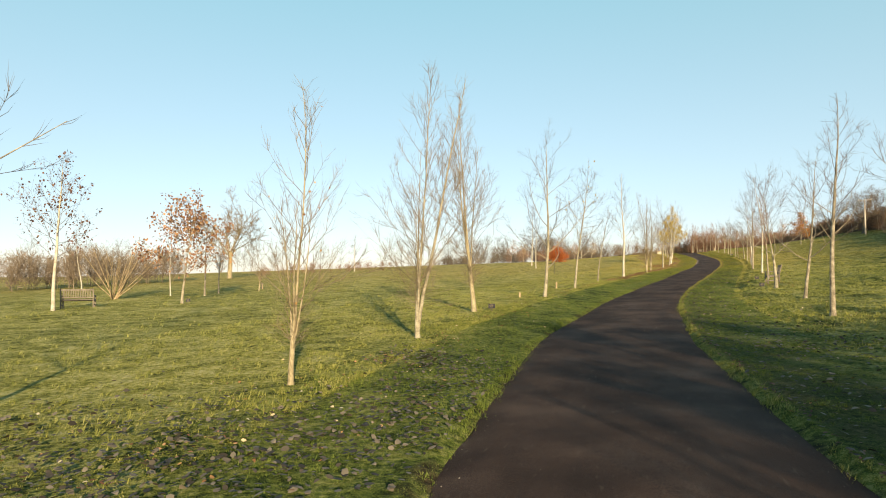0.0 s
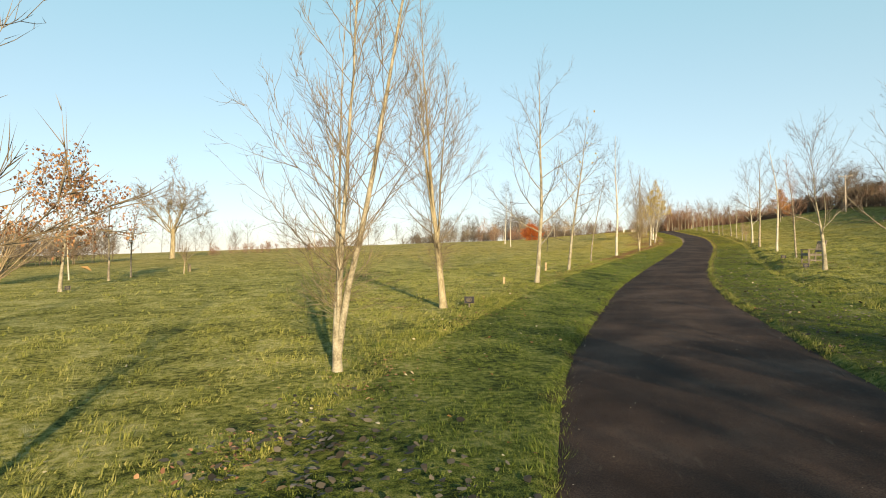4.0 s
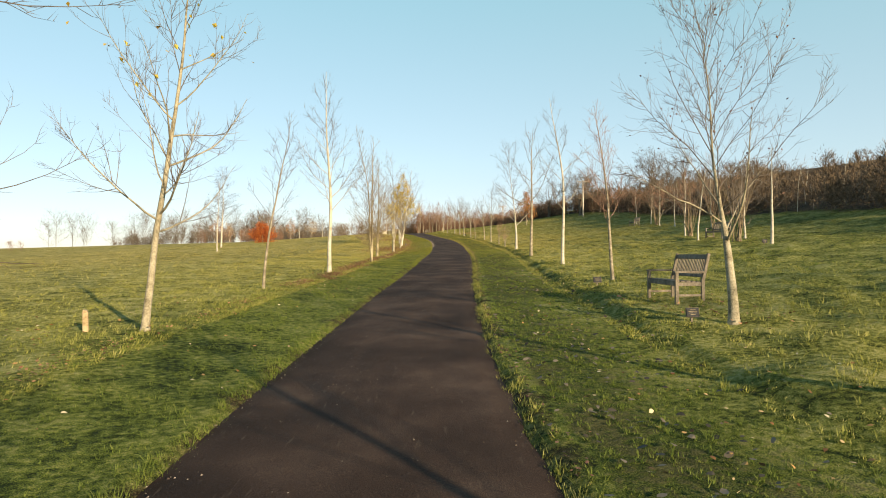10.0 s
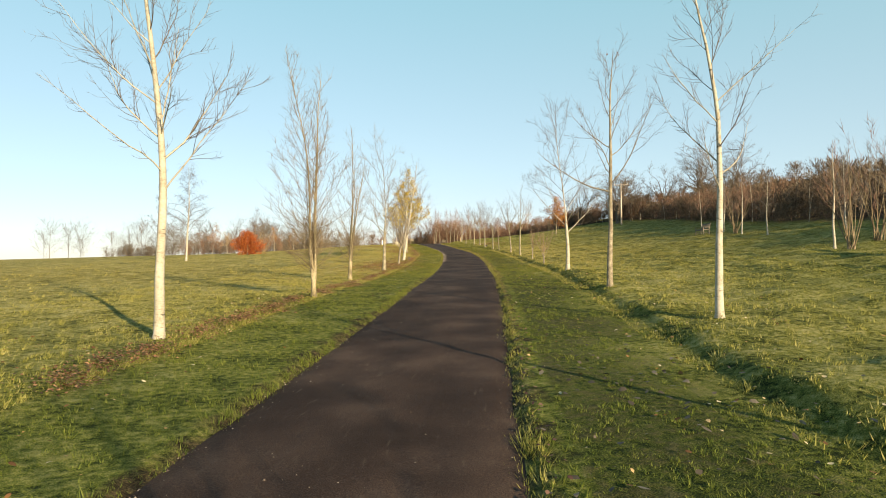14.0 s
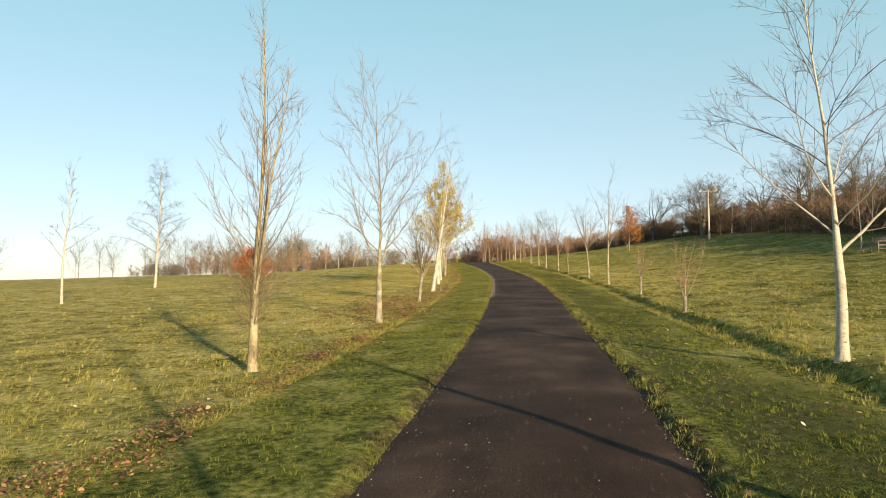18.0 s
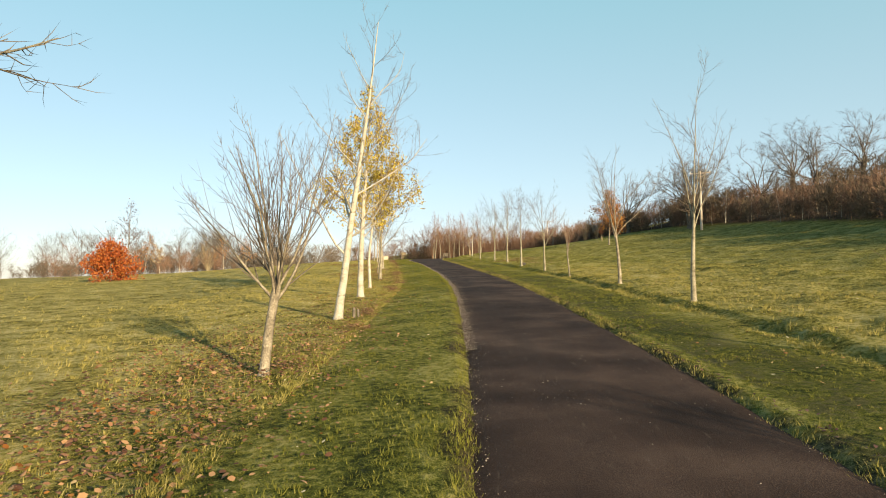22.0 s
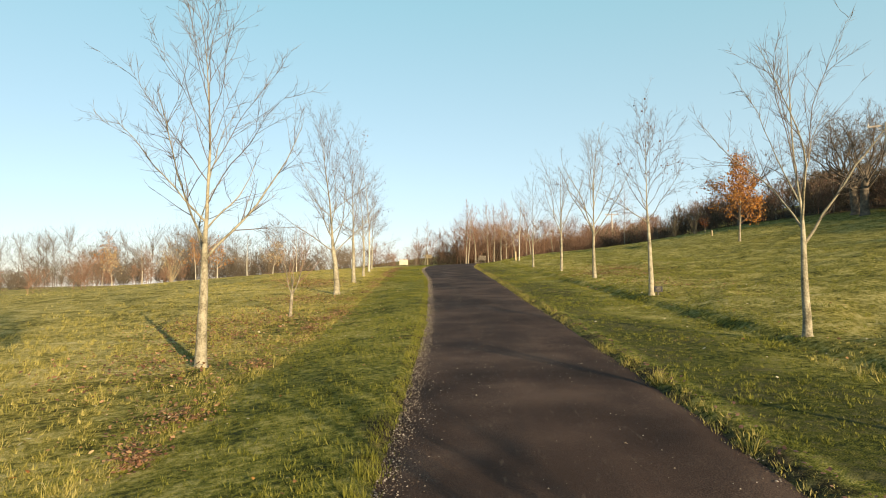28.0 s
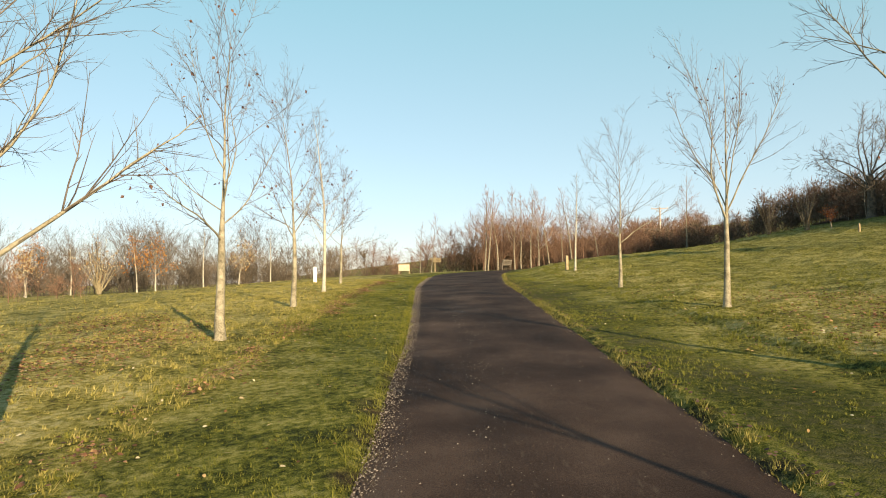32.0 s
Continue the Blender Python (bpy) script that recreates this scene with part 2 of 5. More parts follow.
def asphalt():
    """Brown asphalt with worn wheel lines, scuffs and a dusty middle, laid out along the track."""
    m = material("asphalt", [(0.018, 0.011, 0.008), (0.048, 0.0295, 0.0222), (0.112, 0.0735, 0.055)], 0.7, 85.0, 0.85, 1.0, depth=0.012, detail=9.0, spec=0.1)
    n, l = m.node_tree.nodes, m.node_tree.links
    b = n["Principled BSDF"]
    base = b.inputs["Base Color"].links[0].from_socket
    uv = n.new("ShaderNodeUVMap")
    uv.uv_map = "track"
    for sx, sy, lo, hi, colour, most in ((2.2, 0.12, 0.5, 0.7, (0.075, 0.045, 0.033, 1), 0.32), (1.3, 0.2, 0.54, 0.7, (0.026, 0.0175, 0.0145, 1), 0.4), (16.0, 3.0, 0.62, 0.72, (0.11, 0.08, 0.062, 1), 0.5)):
        mp, tx, rp, mx = n.new("ShaderNodeMapping"), n.new("ShaderNodeTexNoise"), n.new("ShaderNodeMapRange"), n.new("ShaderNodeMix")
        mp.inputs["Scale"].default_value = (sx, sy, 1)
        mp.inputs["Location"].default_value = (sx * 3.1, sy * 7.7, 0)
        tx.inputs["Scale"].default_value, tx.inputs["Detail"].default_value = 1.0, 5.0
        rp.inputs["From Min"].default_value, rp.inputs["From Max"].default_value, rp.inputs["To Max"].default_value = lo, hi, most
        mx.data_type = "RGBA"
        l.new(uv.outputs[0], mp.inputs[0])
        l.new(mp.outputs[0], tx.inputs[0])
        l.new(tx.outputs["Fac"], rp.inputs[0])
        l.new(rp.outputs[0], mx.inputs[0])
        l.new(base, mx.inputs[6])
        mx.inputs[7].default_value = colour
        base = mx.outputs[2]
    l.new(base, b.inputs["Base Color"])
    return m


M_ROAD = asphalt()
M_STONE = material("gravel", [(0.075, 0.055, 0.043), (0.14, 0.11, 0.088), (0.29, 0.245, 0.205)], 9.0, 40.0, 0.8, 0.2, island=0.9)
M_WHITE = material("white_bark", [(0.26, 0.222, 0.16), (0.375, 0.338, 0.268), (0.43, 0.395, 0.325), (0.49, 0.455, 0.385)], 4.0, 26.0, 0.7, 0.6, stretch=(1, 1, 1.5), depth=0.012, scars=0.8)
M_PALE = material("pale_grey_bark", [(0.11, 0.092, 0.06), (0.26, 0.228, 0.16), (0.38, 0.342, 0.258)], 7.0, 40.0, 0.75, 0.8, stretch=(1, 1, 0.9), depth=0.012)
M_OLIVE = material("olive_bark", [(0.12, 0.095, 0.055), (0.26, 0.215, 0.13), (0.4, 0.345, 0.23)], 5.0, 34.0, 0.8, 0.7, stretch=(1, 1, 0.45), depth=0.012)
M_GREY = material("grey_bark", [(0.1, 0.082, 0.06), (0.22, 0.185, 0.132), (0.38, 0.335, 0.255)], 7.0, 40.0, 0.8, 0.8, stretch=(1, 1, 0.9), depth=0.012)
M_TWIG = material("twig_bark", [(0.065, 0.052, 0.042), (0.12, 0.097, 0.079), (0.2, 0.165, 0.135)], 2.0, 9.0, 0.7, 0.0)
M_TWIG_Y = material("yellow_twig_bark", [(0.1, 0.075, 0.045), (0.175, 0.133, 0.082), (0.27, 0.213, 0.14)], 2.0, 9.0, 0.7, 0.0)
M_TWIG_R = material("russet_twig_bark", [(0.13, 0.07, 0.05), (0.24, 0.14, 0.1), (0.34, 0.22, 0.15)], 2.0, 9.0, 0.8, 0.0)
M_WOODS = material("winter_wood", [(0.07, 0.05, 0.034), (0.135, 0.098, 0.067), (0.24, 0.178, 0.12)], 0.12, 1.5, 0.9, 0.0, island=0.3)
M_OAK = material("dark_oak_bark", [(0.05, 0.04, 0.03), (0.105, 0.083, 0.062), (0.19, 0.152, 0.112)], 4.0, 20.0, 0.85, 0.4, depth=0.01)
M_THORN = material("thorn_hedge_wood", [(0.09, 0.07, 0.05), (0.17, 0.13, 0.095), (0.28, 0.22, 0.16)], 0.12, 1.5, 0.9, 0.0, island=0.3)
M_HAZE = material("grey_hedge_wood", [(0.06, 0.049, 0.038), (0.12, 0.098, 0.076), (0.225, 0.187, 0.148)], 0.3, 2.0, 0.9, 0.0, island=0.4)
M_RUSSET = material("russet_scrub", [(0.1, 0.055, 0.038), (0.2, 0.115, 0.078), (0.31, 0.2, 0.14)], 0.3, 2.0, 0.9, 0.0, island=0.4)
M_LEAF_Y = material("yellow_leaf", [(0.34, 0.2, 0.035), (0.55, 0.4, 0.055), (0.68, 0.55, 0.12)], 2.0, 20.0, 0.6, 0.0, island=0.7, translucent=0.45)
M_LEAF_O = material("orange_leaf", [(0.22, 0.08, 0.02), (0.4, 0.16, 0.04), (0.5, 0.25, 0.07)], 2.0, 20.0, 0.6, 0.0, island=0.7, translucent=0.3)
M_LEAF_R = material("red_leaf", [(0.24, 0.045, 0.014), (0.42, 0.1, 0.025), (0.48, 0.18, 0.05)], 2.0, 20.0, 0.6, 0.0, island=0.7, translucent=0.3)
M_LEAF_D = material("withered_leaf", [(0.07, 0.035, 0.03), (0.15, 0.08, 0.06), (0.22, 0.13, 0.09)], 2.0, 20.0, 0.7, 0.0, island=0.7, translucent=0.2)
M_LEAF_B = material("dead_leaf", [(0.1, 0.045, 0.025), (0.24, 0.115, 0.06), (0.38, 0.22, 0.11)], 2.0, 20.0, 0.75, 0.0, island=0.8)
M_LEAF_F = material("fallen_leaf", [(0.1, 0.05, 0.02), (0.26, 0.13, 0.05), (0.4, 0.25, 0.1), (0.55, 0.47, 0.3)], 2.0, 20.0, 0.8, 0.0, island=0.8)
M_TEAK = material("weathered_oak", [(0.09, 0.075, 0.06), (0.16, 0.135, 0.105), (0.25, 0.21, 0.17)], 6.0, 40.0, 0.85, 0.4, stretch=(1, 1, 0.6), depth=0.004)
M_STAKE = material("rough_timber", [(0.22, 0.16, 0.09), (0.36, 0.27, 0.16), (0.46, 0.37, 0.24)], 8.0, 40.0, 0.9, 0.4, depth=0.005)
M_PAINT = material("white_paint", [(0.6, 0.58, 0.53), (0.72, 0.7, 0.65), (0.8, 0.78, 0.74)], 3.0, 30.0, 0.6, 0.1, depth=0.002)
M_CREAM = material("cream_paint", [(0.36, 0.31, 0.22), (0.46, 0.4, 0.3), (0.54, 0.48, 0.37)], 3.0, 30.0, 0.6, 0.1, depth=0.002)
M_BLACK = material("black_metal", [(0.012, 0.013, 0.016), (0.02, 0.022, 0.026), (0.035, 0.036, 0.04)], 8.0, 40.0, 0.75, 0.1, depth=0.002)
M_POLE = material("pole_timber", [(0.32, 0.26, 0.2), (0.46, 0.39, 0.32), (0.56, 0.49, 0.42)], 3.0, 20.0, 0.85, 0.3, stretch=(1, 1, 0.2), depth=0.005)

# ---- ground ----
CY = [-40, -10, 5, 10, 15, 18, 24, 28, 32, 38.5, 44, 50.5, 57, 61, 70, 76, 85, 92.5, 99, 106, 112.6, 116, 124, 140, 150, 158, 166, 180]
CX = [-3.0, -0.5, 1.5, 2.7, 3.95, 4.95, 7.1, 8.65, 10.4, 13.5, 16.2, 19.5, 22.65, 24.6, 28.7, 31.4, 35.2, 38.2, 40.6, 43.0, 45.1, 46.2, 48.7, 53.5, 57.2, 61.0, 66.5, 80.0]
HY = [-40, 0, 12, 22, 32, 45, 57, 70, 80, 90, 100, 112, 125, 140, 155, 175, 230]
HV = [-0.1, -0.05, -0.25, -0.38, -0.36, -0.24, -0.02, -0.02, 0.15, 0.33, 0.45, 0.66, 0.95, 1.2, 1.3, 1.0, -2.0]
EDGE = [(40, 6), (43, 30), (47, 44), (51.5, 53), (57.5, 66), (66, 83), (76, 101), (81.5, 111), (86, 122), (90, 133), (91, 148), (93, 160), (96, 174), (92, 190), (80, 186), (73, 176)]
GRID_Y = np.arange(-60, 300, 1.0)
SOFT = np.hanning(7) / np.hanning(7).sum()
ROAD_X = np.convolve(np.interp(np.arange(-63, 303, 1.0), CY, CX), SOFT, "valid")
RISE = np.convolve(np.interp(np.arange(-63, 303, 1.0), HY, HV), SOFT, "valid")


def road_half(y):
    """Half the width of the track."""
    return np.interp(y, [-20, 5, 18, 24, 38, 60, 110, 124, 140, 160], [1.6, 1.6, 1.68, 1.54, 1.43, 1.42, 1.45, 1.6, 2.0, 2.6])


def step(a, b, v):
    t = np.clip((v - a) / (b - a), 0, 1)
    return t * t * (3 - 2 * t)


def road_x(y):
    return np.interp(y, GRID_Y, ROAD_X)


def offset(x, y):
    """Distance from the middle of the road, positive on the uphill side."""
    return (x - road_x(y)) * 0.915


LATTICE = np.random.default_rng(55).uniform(-1, 1, (256, 256))


def patchy(x, y, scale, shift):
    """Smooth random values over the plan."""
    u, v = x / scale + shift, y / scale + 1.7 * shift
    i, j = np.floor(u).astype(int), np.floor(v).astype(int)
    f, g = u - i, v - j
    f, g = f * f * (3 - 2 * f), g * g * (3 - 2 * g)
    at = lambda a, b: LATTICE[a % 256, b % 256]
    return (at(i, j) * (1 - f) + at(i + 1, j) * f) * (1 - g) + (at(i, j + 1) * (1 - f) + at(i + 1, j + 1) * f) * g


def in_wood(x, y):
    """Distance past the edge of the hillside wood, negative on the open grass."""
    ey = [q[1] for q in EDGE[:13]] + [190, 230]
    return offset(x, y) - np.interp(y, ey, [float(offset(np.array(q[0]), np.array(q[1]))) for q in EDGE[:13]] + [45.0, 300.0])


def lumps(x, y):
    """Gentle unevenness of the turf."""
    return (0.5 * np.sin(x * 1.3 + 0.7 * np.sin(y * 0.9)) * np.sin(y * 1.1 + 0.5 * x) + 0.3 * np.sin(x * 3.1 + y * 2.3) * np.sin(y * 2.9 - x * 1.7)
            + 0.8 * np.sin(x * 0.31 + 1.2) * np.sin(y * 0.27 + 0.4))


def land(x, y):
    """Height of the land, before the turf's lip beside the road."""
    x, y = np.asarray(x, float), np.asarray(y, float)
    d = offset(x, y)
    yy = np.where(y > 170, 170 + 60 * np.tanh((y - 170) / 60) * 0.6, y)
    xx = np.where(x < -60, -60 + 40 * np.tanh((x + 60) / 40), np.where(x > 200, 200.0, x))
    z = 0.0262 * np.maximum(yy, -80) + 0.0279 * xx
    z = z + np.interp(y, GRID_Y, RISE) * np.where(d < 0, 1 - 0.75 * step(8, 36, -d), 1.0)
    up = np.maximum(d, 0)
    z = z + np.where(up < 50, 0.0028 * up ** 2, 7.0 + 6 * np.tanh((up - 50) / 24))
    z = z + 0.45 * step(2.5, 8, d) * step(118, 150, y)
    z = z + np.interp(y, [0, 10, 20, 30, 40, 50, 60, 70, 85, 100, 115, 127], [0.05, 0.02, 0.2, 0.25, 0.17, 0.1, 0.0, -0.08, -0.17, -0.17, -0.12, 0.0]) * step(1.6, 4.5, -d) * (1 - step(10, 32, -d)) - 0.03 * step(1.6, 4.5, d) + 0.12 * step(4.02, 4.4, d) * step(20, 34, y) * (1 - step(118, 132, y))
    hummock = np.maximum(patchy(x, y, 0.95, 7.3), -0.2) + 0.6 * np.maximum(patchy(x * 0.7, y, 0.5, 19.1), -0.1)
    z = z + 0.12 * hummock * (0.25 + 0.75 * step(0, 1, d)) * step(3.6, 5.0, np.abs(d)) * (1 - step(26, 45, np.abs(d)))
    return z + 0.035 * lumps(x, y) * step(1.6, 4.0, np.abs(d))


def ground_z(x, y):
    d = np.abs(offset(x, y)) - road_half(y) + 1.45
    on = 1 - step(158, 166, np.asarray(y, float))
    return land(x, y) + np.where(d < 1.36, -0.07, np.where(d < 1.6, -0.07 + 0.11 * (d - 1.36) / 0.24, 0.04)) * on


def mesh_of(name, verts, faces, mat, smooth=True):
    """A mesh from arrays of places and of faces with one number of corners."""
    verts, faces = np.asarray(verts, np.float32), np.asarray(faces, np.int32)
    me = bpy.data.meshes.new(name)
    k = faces.shape[1]
    me.vertices.add(len(verts))
    me.vertices.foreach_set("co", verts.ravel())
    me.loops.add(faces.size)
    me.loops.foreach_set("vertex_index", faces.ravel())
    me.polygons.add(len(faces))
    me.polygons.foreach_set("loop_start", np.arange(0, faces.size, k, dtype=np.int32))
    me.polygons.foreach_set("use_smooth", np.full(len(faces), smooth))
    me.update(calc_edges=True)
    me.materials.append(mat)
    return me


def hang(name, me, parent, label=""):
    """A mesh as a part of a thing."""
    ob = new(name, me)
    ob.parent = parent
    return tagged(ob, label)


def part(name, bm, mat, parent, label=""):
    """A bmesh as one mesh object under a thing or part."""
    me = bpy.data.meshes.new(name)
    bm.to_mesh(me)
    bm.free()
    me.materials.append(mat)
    return hang(name, me, parent, label)


def thing(name, x, y, label, category, group="", z=None, turn=0.0):
    ob = new(name)
    ob.matrix_world = pose(x, y, float(ground_z(x, y)) if z is None else z, 0, 0, turn)
    return tagged(ob, label, category, group)


def sheet(us, ys, height, lower=0.0):
    uu, yy = np.meshgrid(us, ys)
    wide = (road_half(yy) - 1.45) * np.sign(uu) * np.clip(np.abs(uu) / 1.2, 0, 1) * np.clip((12 - np.abs(uu)) / 8, 0, 1)
    xx = road_x(yy) + (uu + wide) / 0.915
    zz = height(xx, yy) - lower
    v = np.stack([xx, yy, zz], -1).reshape(-1, 3)
    a = np.arange(len(ys) * len(us)).reshape(len(ys), len(us))
    f = np.stack([a[:-1, :-1], a[:-1, 1:], a[1:, 1:], a[1:, :-1]], -1).reshape(-1, 4)
    return v, f


near_u = np.concatenate([np.arange(-30, -12, 1.0), np.arange(-12, -4, 0.5), np.arange(-4, -1.8, 0.4), [-1.7, -1.6, -1.5, -1.42, -1.36, -1.2, 0, 1.2, 1.36, 1.42, 1.5, 1.6, 1.7], np.arange(2.0, 4.0, 0.4), np.arange(4.0, 4.5, 0.1), np.arange(4.6, 5.4, 0.2), np.arange(5.5, 18, 0.35), np.arange(18, 40, 1.0)])
us = np.concatenate([[-3000, -1500, -800, -400, -250], np.arange(-180, -30, 6.0), near_u, np.arange(40, 130, 5.0), [150, 200, 400, 900, 2000, 3000]])
ys = np.concatenate([[-1500, -600, -300, -150], np.arange(-80, -14, 6.0), np.arange(-14, 175, 0.4), np.arange(176, 300, 6.0), [340, 420, 600, 1000, 2000, 4000]])
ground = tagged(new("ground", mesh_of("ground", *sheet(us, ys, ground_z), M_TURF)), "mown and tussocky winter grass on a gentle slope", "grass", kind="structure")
spots_at = np.empty(len(ground.data.vertices) * 3, np.float32)
ground.data.vertices.foreach_get("co", spots_at)
spots_at = spots_at.reshape(-1, 3)
corner = np.empty(len(ground.data.loops), np.int32)
ground.data.loops.foreach_get("vertex_index", corner)
ground.data.uv_layers.new(name="verge").data.foreach_set("uv", np.stack([offset(spots_at[:, 0], spots_at[:, 1]), in_wood(spots_at[:, 0], spots_at[:, 1])], 1)[corner].astype(np.float32).ravel())

# the track: a cambered strip with a ragged edge
ry = np.arange(-16, 163, 0.25)
ru = np.linspace(-1, 1, 15)
uu, yy = np.meshgrid(ru, ry)
ragged = np.array([float(road_half(y)) + 0.07 * noise.noise(Vector((0, y * 0.9, s))) + 0.05 * noise.noise(Vector((3, y * 4.0, s))) for s in (0.0, 9.0) for y in ry]).reshape(2, -1)
half = np.where(uu < 0, ragged[0][:, None], ragged[1][:, None])
off = uu * half
xx = road_x(yy) + off / 0.915
zz = land(xx, yy) + 0.03 * (1 - uu ** 2) - 0.012 * np.exp(-((np.abs(off) - 0.75) / 0.28) ** 2) - 0.03 * (np.abs(uu) > 0.99)
a = np.arange(uu.size).reshape(uu.shape)
road = tagged(new("road", mesh_of("road", np.stack([xx, yy, zz], -1).reshape(-1, 3), np.stack([a[:-1, :-1], a[:-1, 1:], a[1:, 1:], a[1:, :-1]], -1).reshape(-1, 4), M_ROAD)),
              "narrow dark brown asphalt track with worn wheel lines", "road", kind="structure")


loops = np.empty(len(road.data.loops), np.int32)
road.data.loops.foreach_get("vertex_index", loops)
road.data.uv_layers.new(name="track").data.foreach_set("uv", np.stack([off.ravel(), yy.ravel()], 1)[loops].astype(np.float32).ravel())


# ---- trees ----
ROWL, ROWR = "young trees along the left verge", "young trees along the right verge"

def tubes(lines, sides):
    """Tapered tubes along lines of (places, radii)."""
    vs, fs, n = [], [], 0
    ang = np.arange(sides) * 2 * np.pi / sides
    ca, sa = np.cos(ang)[None, :, None], np.sin(ang)[None, :, None]
    for p, r in lines:
        t = np.empty_like(p)
        t[1:-1], t[0], t[-1] = p[2:] - p[:-2], p[1] - p[0], p[-1] - p[-2]
        t /= np.linalg.norm(t, axis=1)[:, None] + 1e-9
        ref = np.array([1.0, 0, 0]) if abs(t[0, 0]) < 0.8 else np.array([0, 1.0, 0])
        u = np.cross(t, ref)
        u /= np.linalg.norm(u, axis=1)[:, None] + 1e-9
        w = np.cross(t, u)
        vs.append((p[:, None] + r[:, None, None] * (ca * u[:, None] + sa * w[:, None])).reshape(-1, 3))
        m = len(p)
        a = np.arange(m * sides).reshape(m, sides) + n
        b = np.roll(a, -1, axis=1)
        fs.append(np.stack([a[:-1], b[:-1], b[1:], a[1:]], -1).reshape(-1, 4))
        n += m * sides
    return np.concatenate(vs), np.concatenate(fs)


def twig_mesh(lines, bent=True):
    """Fine twigs, three-sided and pointed, all at once, from places (n, 3, 3) and radii (n, 2)."""
    p, r = lines
    d = p[:, 2] - p[:, 0]
    ref = np.where(np.abs(d[:, :1]) > 0.8 * np.linalg.norm(d, axis=1)[:, None], [[0, 1.0, 0]], [[1.0, 0, 0]])
    u = np.cross(d, ref)
    u /= np.linalg.norm(u, axis=1)[:, None] + 1e-9
    w = np.cross(d, u)
    w /= np.linalg.norm(w, axis=1)[:, None] + 1e-9
    ring = [u, -0.5 * u + 0.866 * w, -0.5 * u - 0.866 * w]
    v = np.stack([p[:, 0] + r[:, :1] * k for k in ring] + [p[:, 1] + r[:, 1:] * k for k in ring] + [p[:, 2]], 1)
    if not bent:
        v = np.concatenate([v[:, :3], v[:, 6:]], 1)
        f = np.array([(0, 1, 3), (1, 2, 3), (2, 0, 3)])
        return v.reshape(-1, 3), (f[None] + 4 * np.arange(len(p))[:, None, None]).reshape(-1, 3)
    f = np.array([(0, 1, 4), (0, 4, 3), (1, 2, 5), (1, 5, 4), (2, 0, 3), (2, 3, 5), (3, 4, 6), (4, 5, 6), (5, 3, 6)])
    return v.reshape(-1, 3), (f[None] + 7 * np.arange(len(p))[:, None, None]).reshape(-1, 3)


def shoots(rng, parents, per_m, ln, spread, lift, fine, f0=0.15, wander=0.15):
    """Fine side shoots along many parent lines at once: places (n, 3, 3) and radii (n, 2)."""
    ps, ds, rs, fs = [], [], [], []
    for p, r in parents:
        seg = np.linalg.norm(np.diff(p, axis=0), axis=1) + 1e-9
        k = rng.poisson(per_m * seg.sum())
        f = f0 + (1 - f0) * rng.uniform(0, 1, k) ** 0.8
        t = f * (len(p) - 1)
        i = np.minimum(t.astype(int), len(p) - 2)
        g = t - i
        ps.append(p[i] * (1 - g)[:, None] + p[i + 1] * g[:, None])
        ds.append((p[i + 1] - p[i]) / seg[i][:, None])
        rs.append(r[i] * (1 - g) + r[i + 1] * g)
        fs.append(f)
    p, d, r, f = np.concatenate(ps), np.concatenate(ds), np.concatenate(rs), np.concatenate(fs)
    n = len(p)
    side = np.cross(d, rng.normal(0, 1, (n, 3)))
    side /= np.linalg.norm(side, axis=1)[:, None] + 1e-9
    a = rng.uniform(spread[0], spread[1], n)[:, None]
    way = d * np.cos(a) + side * np.sin(a)
    size = ln * (rng.uniform(0.4, 1.5, n) * (1.15 - 0.45 * f))[:, None]
    mid = p + (way + rng.normal(0, wander * 0.5, (n, 3))) * size * 0.5
    on = way + rng.normal(0, wander, (n, 3)) + [0, 0, lift]
    on /= np.linalg.norm(on, axis=1)[:, None]
    thick = np.maximum(fine, np.minimum(r * 0.6, fine * 1.8))
    return np.stack([p, mid, mid + on * size * 0.5], 1), np.stack([thick, thick * 0.72], 1)


def as_lines(twigs):
    """Twigs as separate lines of places and radii."""
    return [(p, np.array([r[0], r[1], r[1] * 0.5])) for p, r in zip(*twigs)]


def limb(rng, p, d, length, r, segs, bend, lift, tip=0.25):
    """A wandering line from p along d, which turns upwards by lift."""
    pts, d = [np.array(p, float)], np.array(d, float)
    for i in range(segs):
        d = d + rng.normal(0, bend, 3) + np.array([0, 0, lift])
        d /= np.linalg.norm(d)
        pts.append(pts[-1] + d * length / segs)
    return np.array(pts), r * (1 - (1 - tip) * np.linspace(0, 1, segs + 1) ** 0.9)


def aim(rng, axis, angle, spin):
    """A way that leaves axis by angle, round it by spin (radians)."""
    axis = axis / np.linalg.norm(axis)
    ref = np.array([1.0, 0, 0]) if abs(axis[0]) < 0.9 else np.array([0, 1.0, 0])
    u = np.cross(axis, ref)
    u /= np.linalg.norm(u)
    w = np.cross(axis, u)
    return axis * math.cos(angle) + (u * math.cos(spin) + w * math.sin(spin)) * math.sin(angle)


def along(line, f):
    p, r = line
    k = f * (len(p) - 1)
    i = min(int(k), len(p) - 2)
    g = k - i
    return p[i] * (1 - g) + p[i + 1] * g, p[i + 1] - p[i], r[i] * (1 - g) + r[i + 1] * g


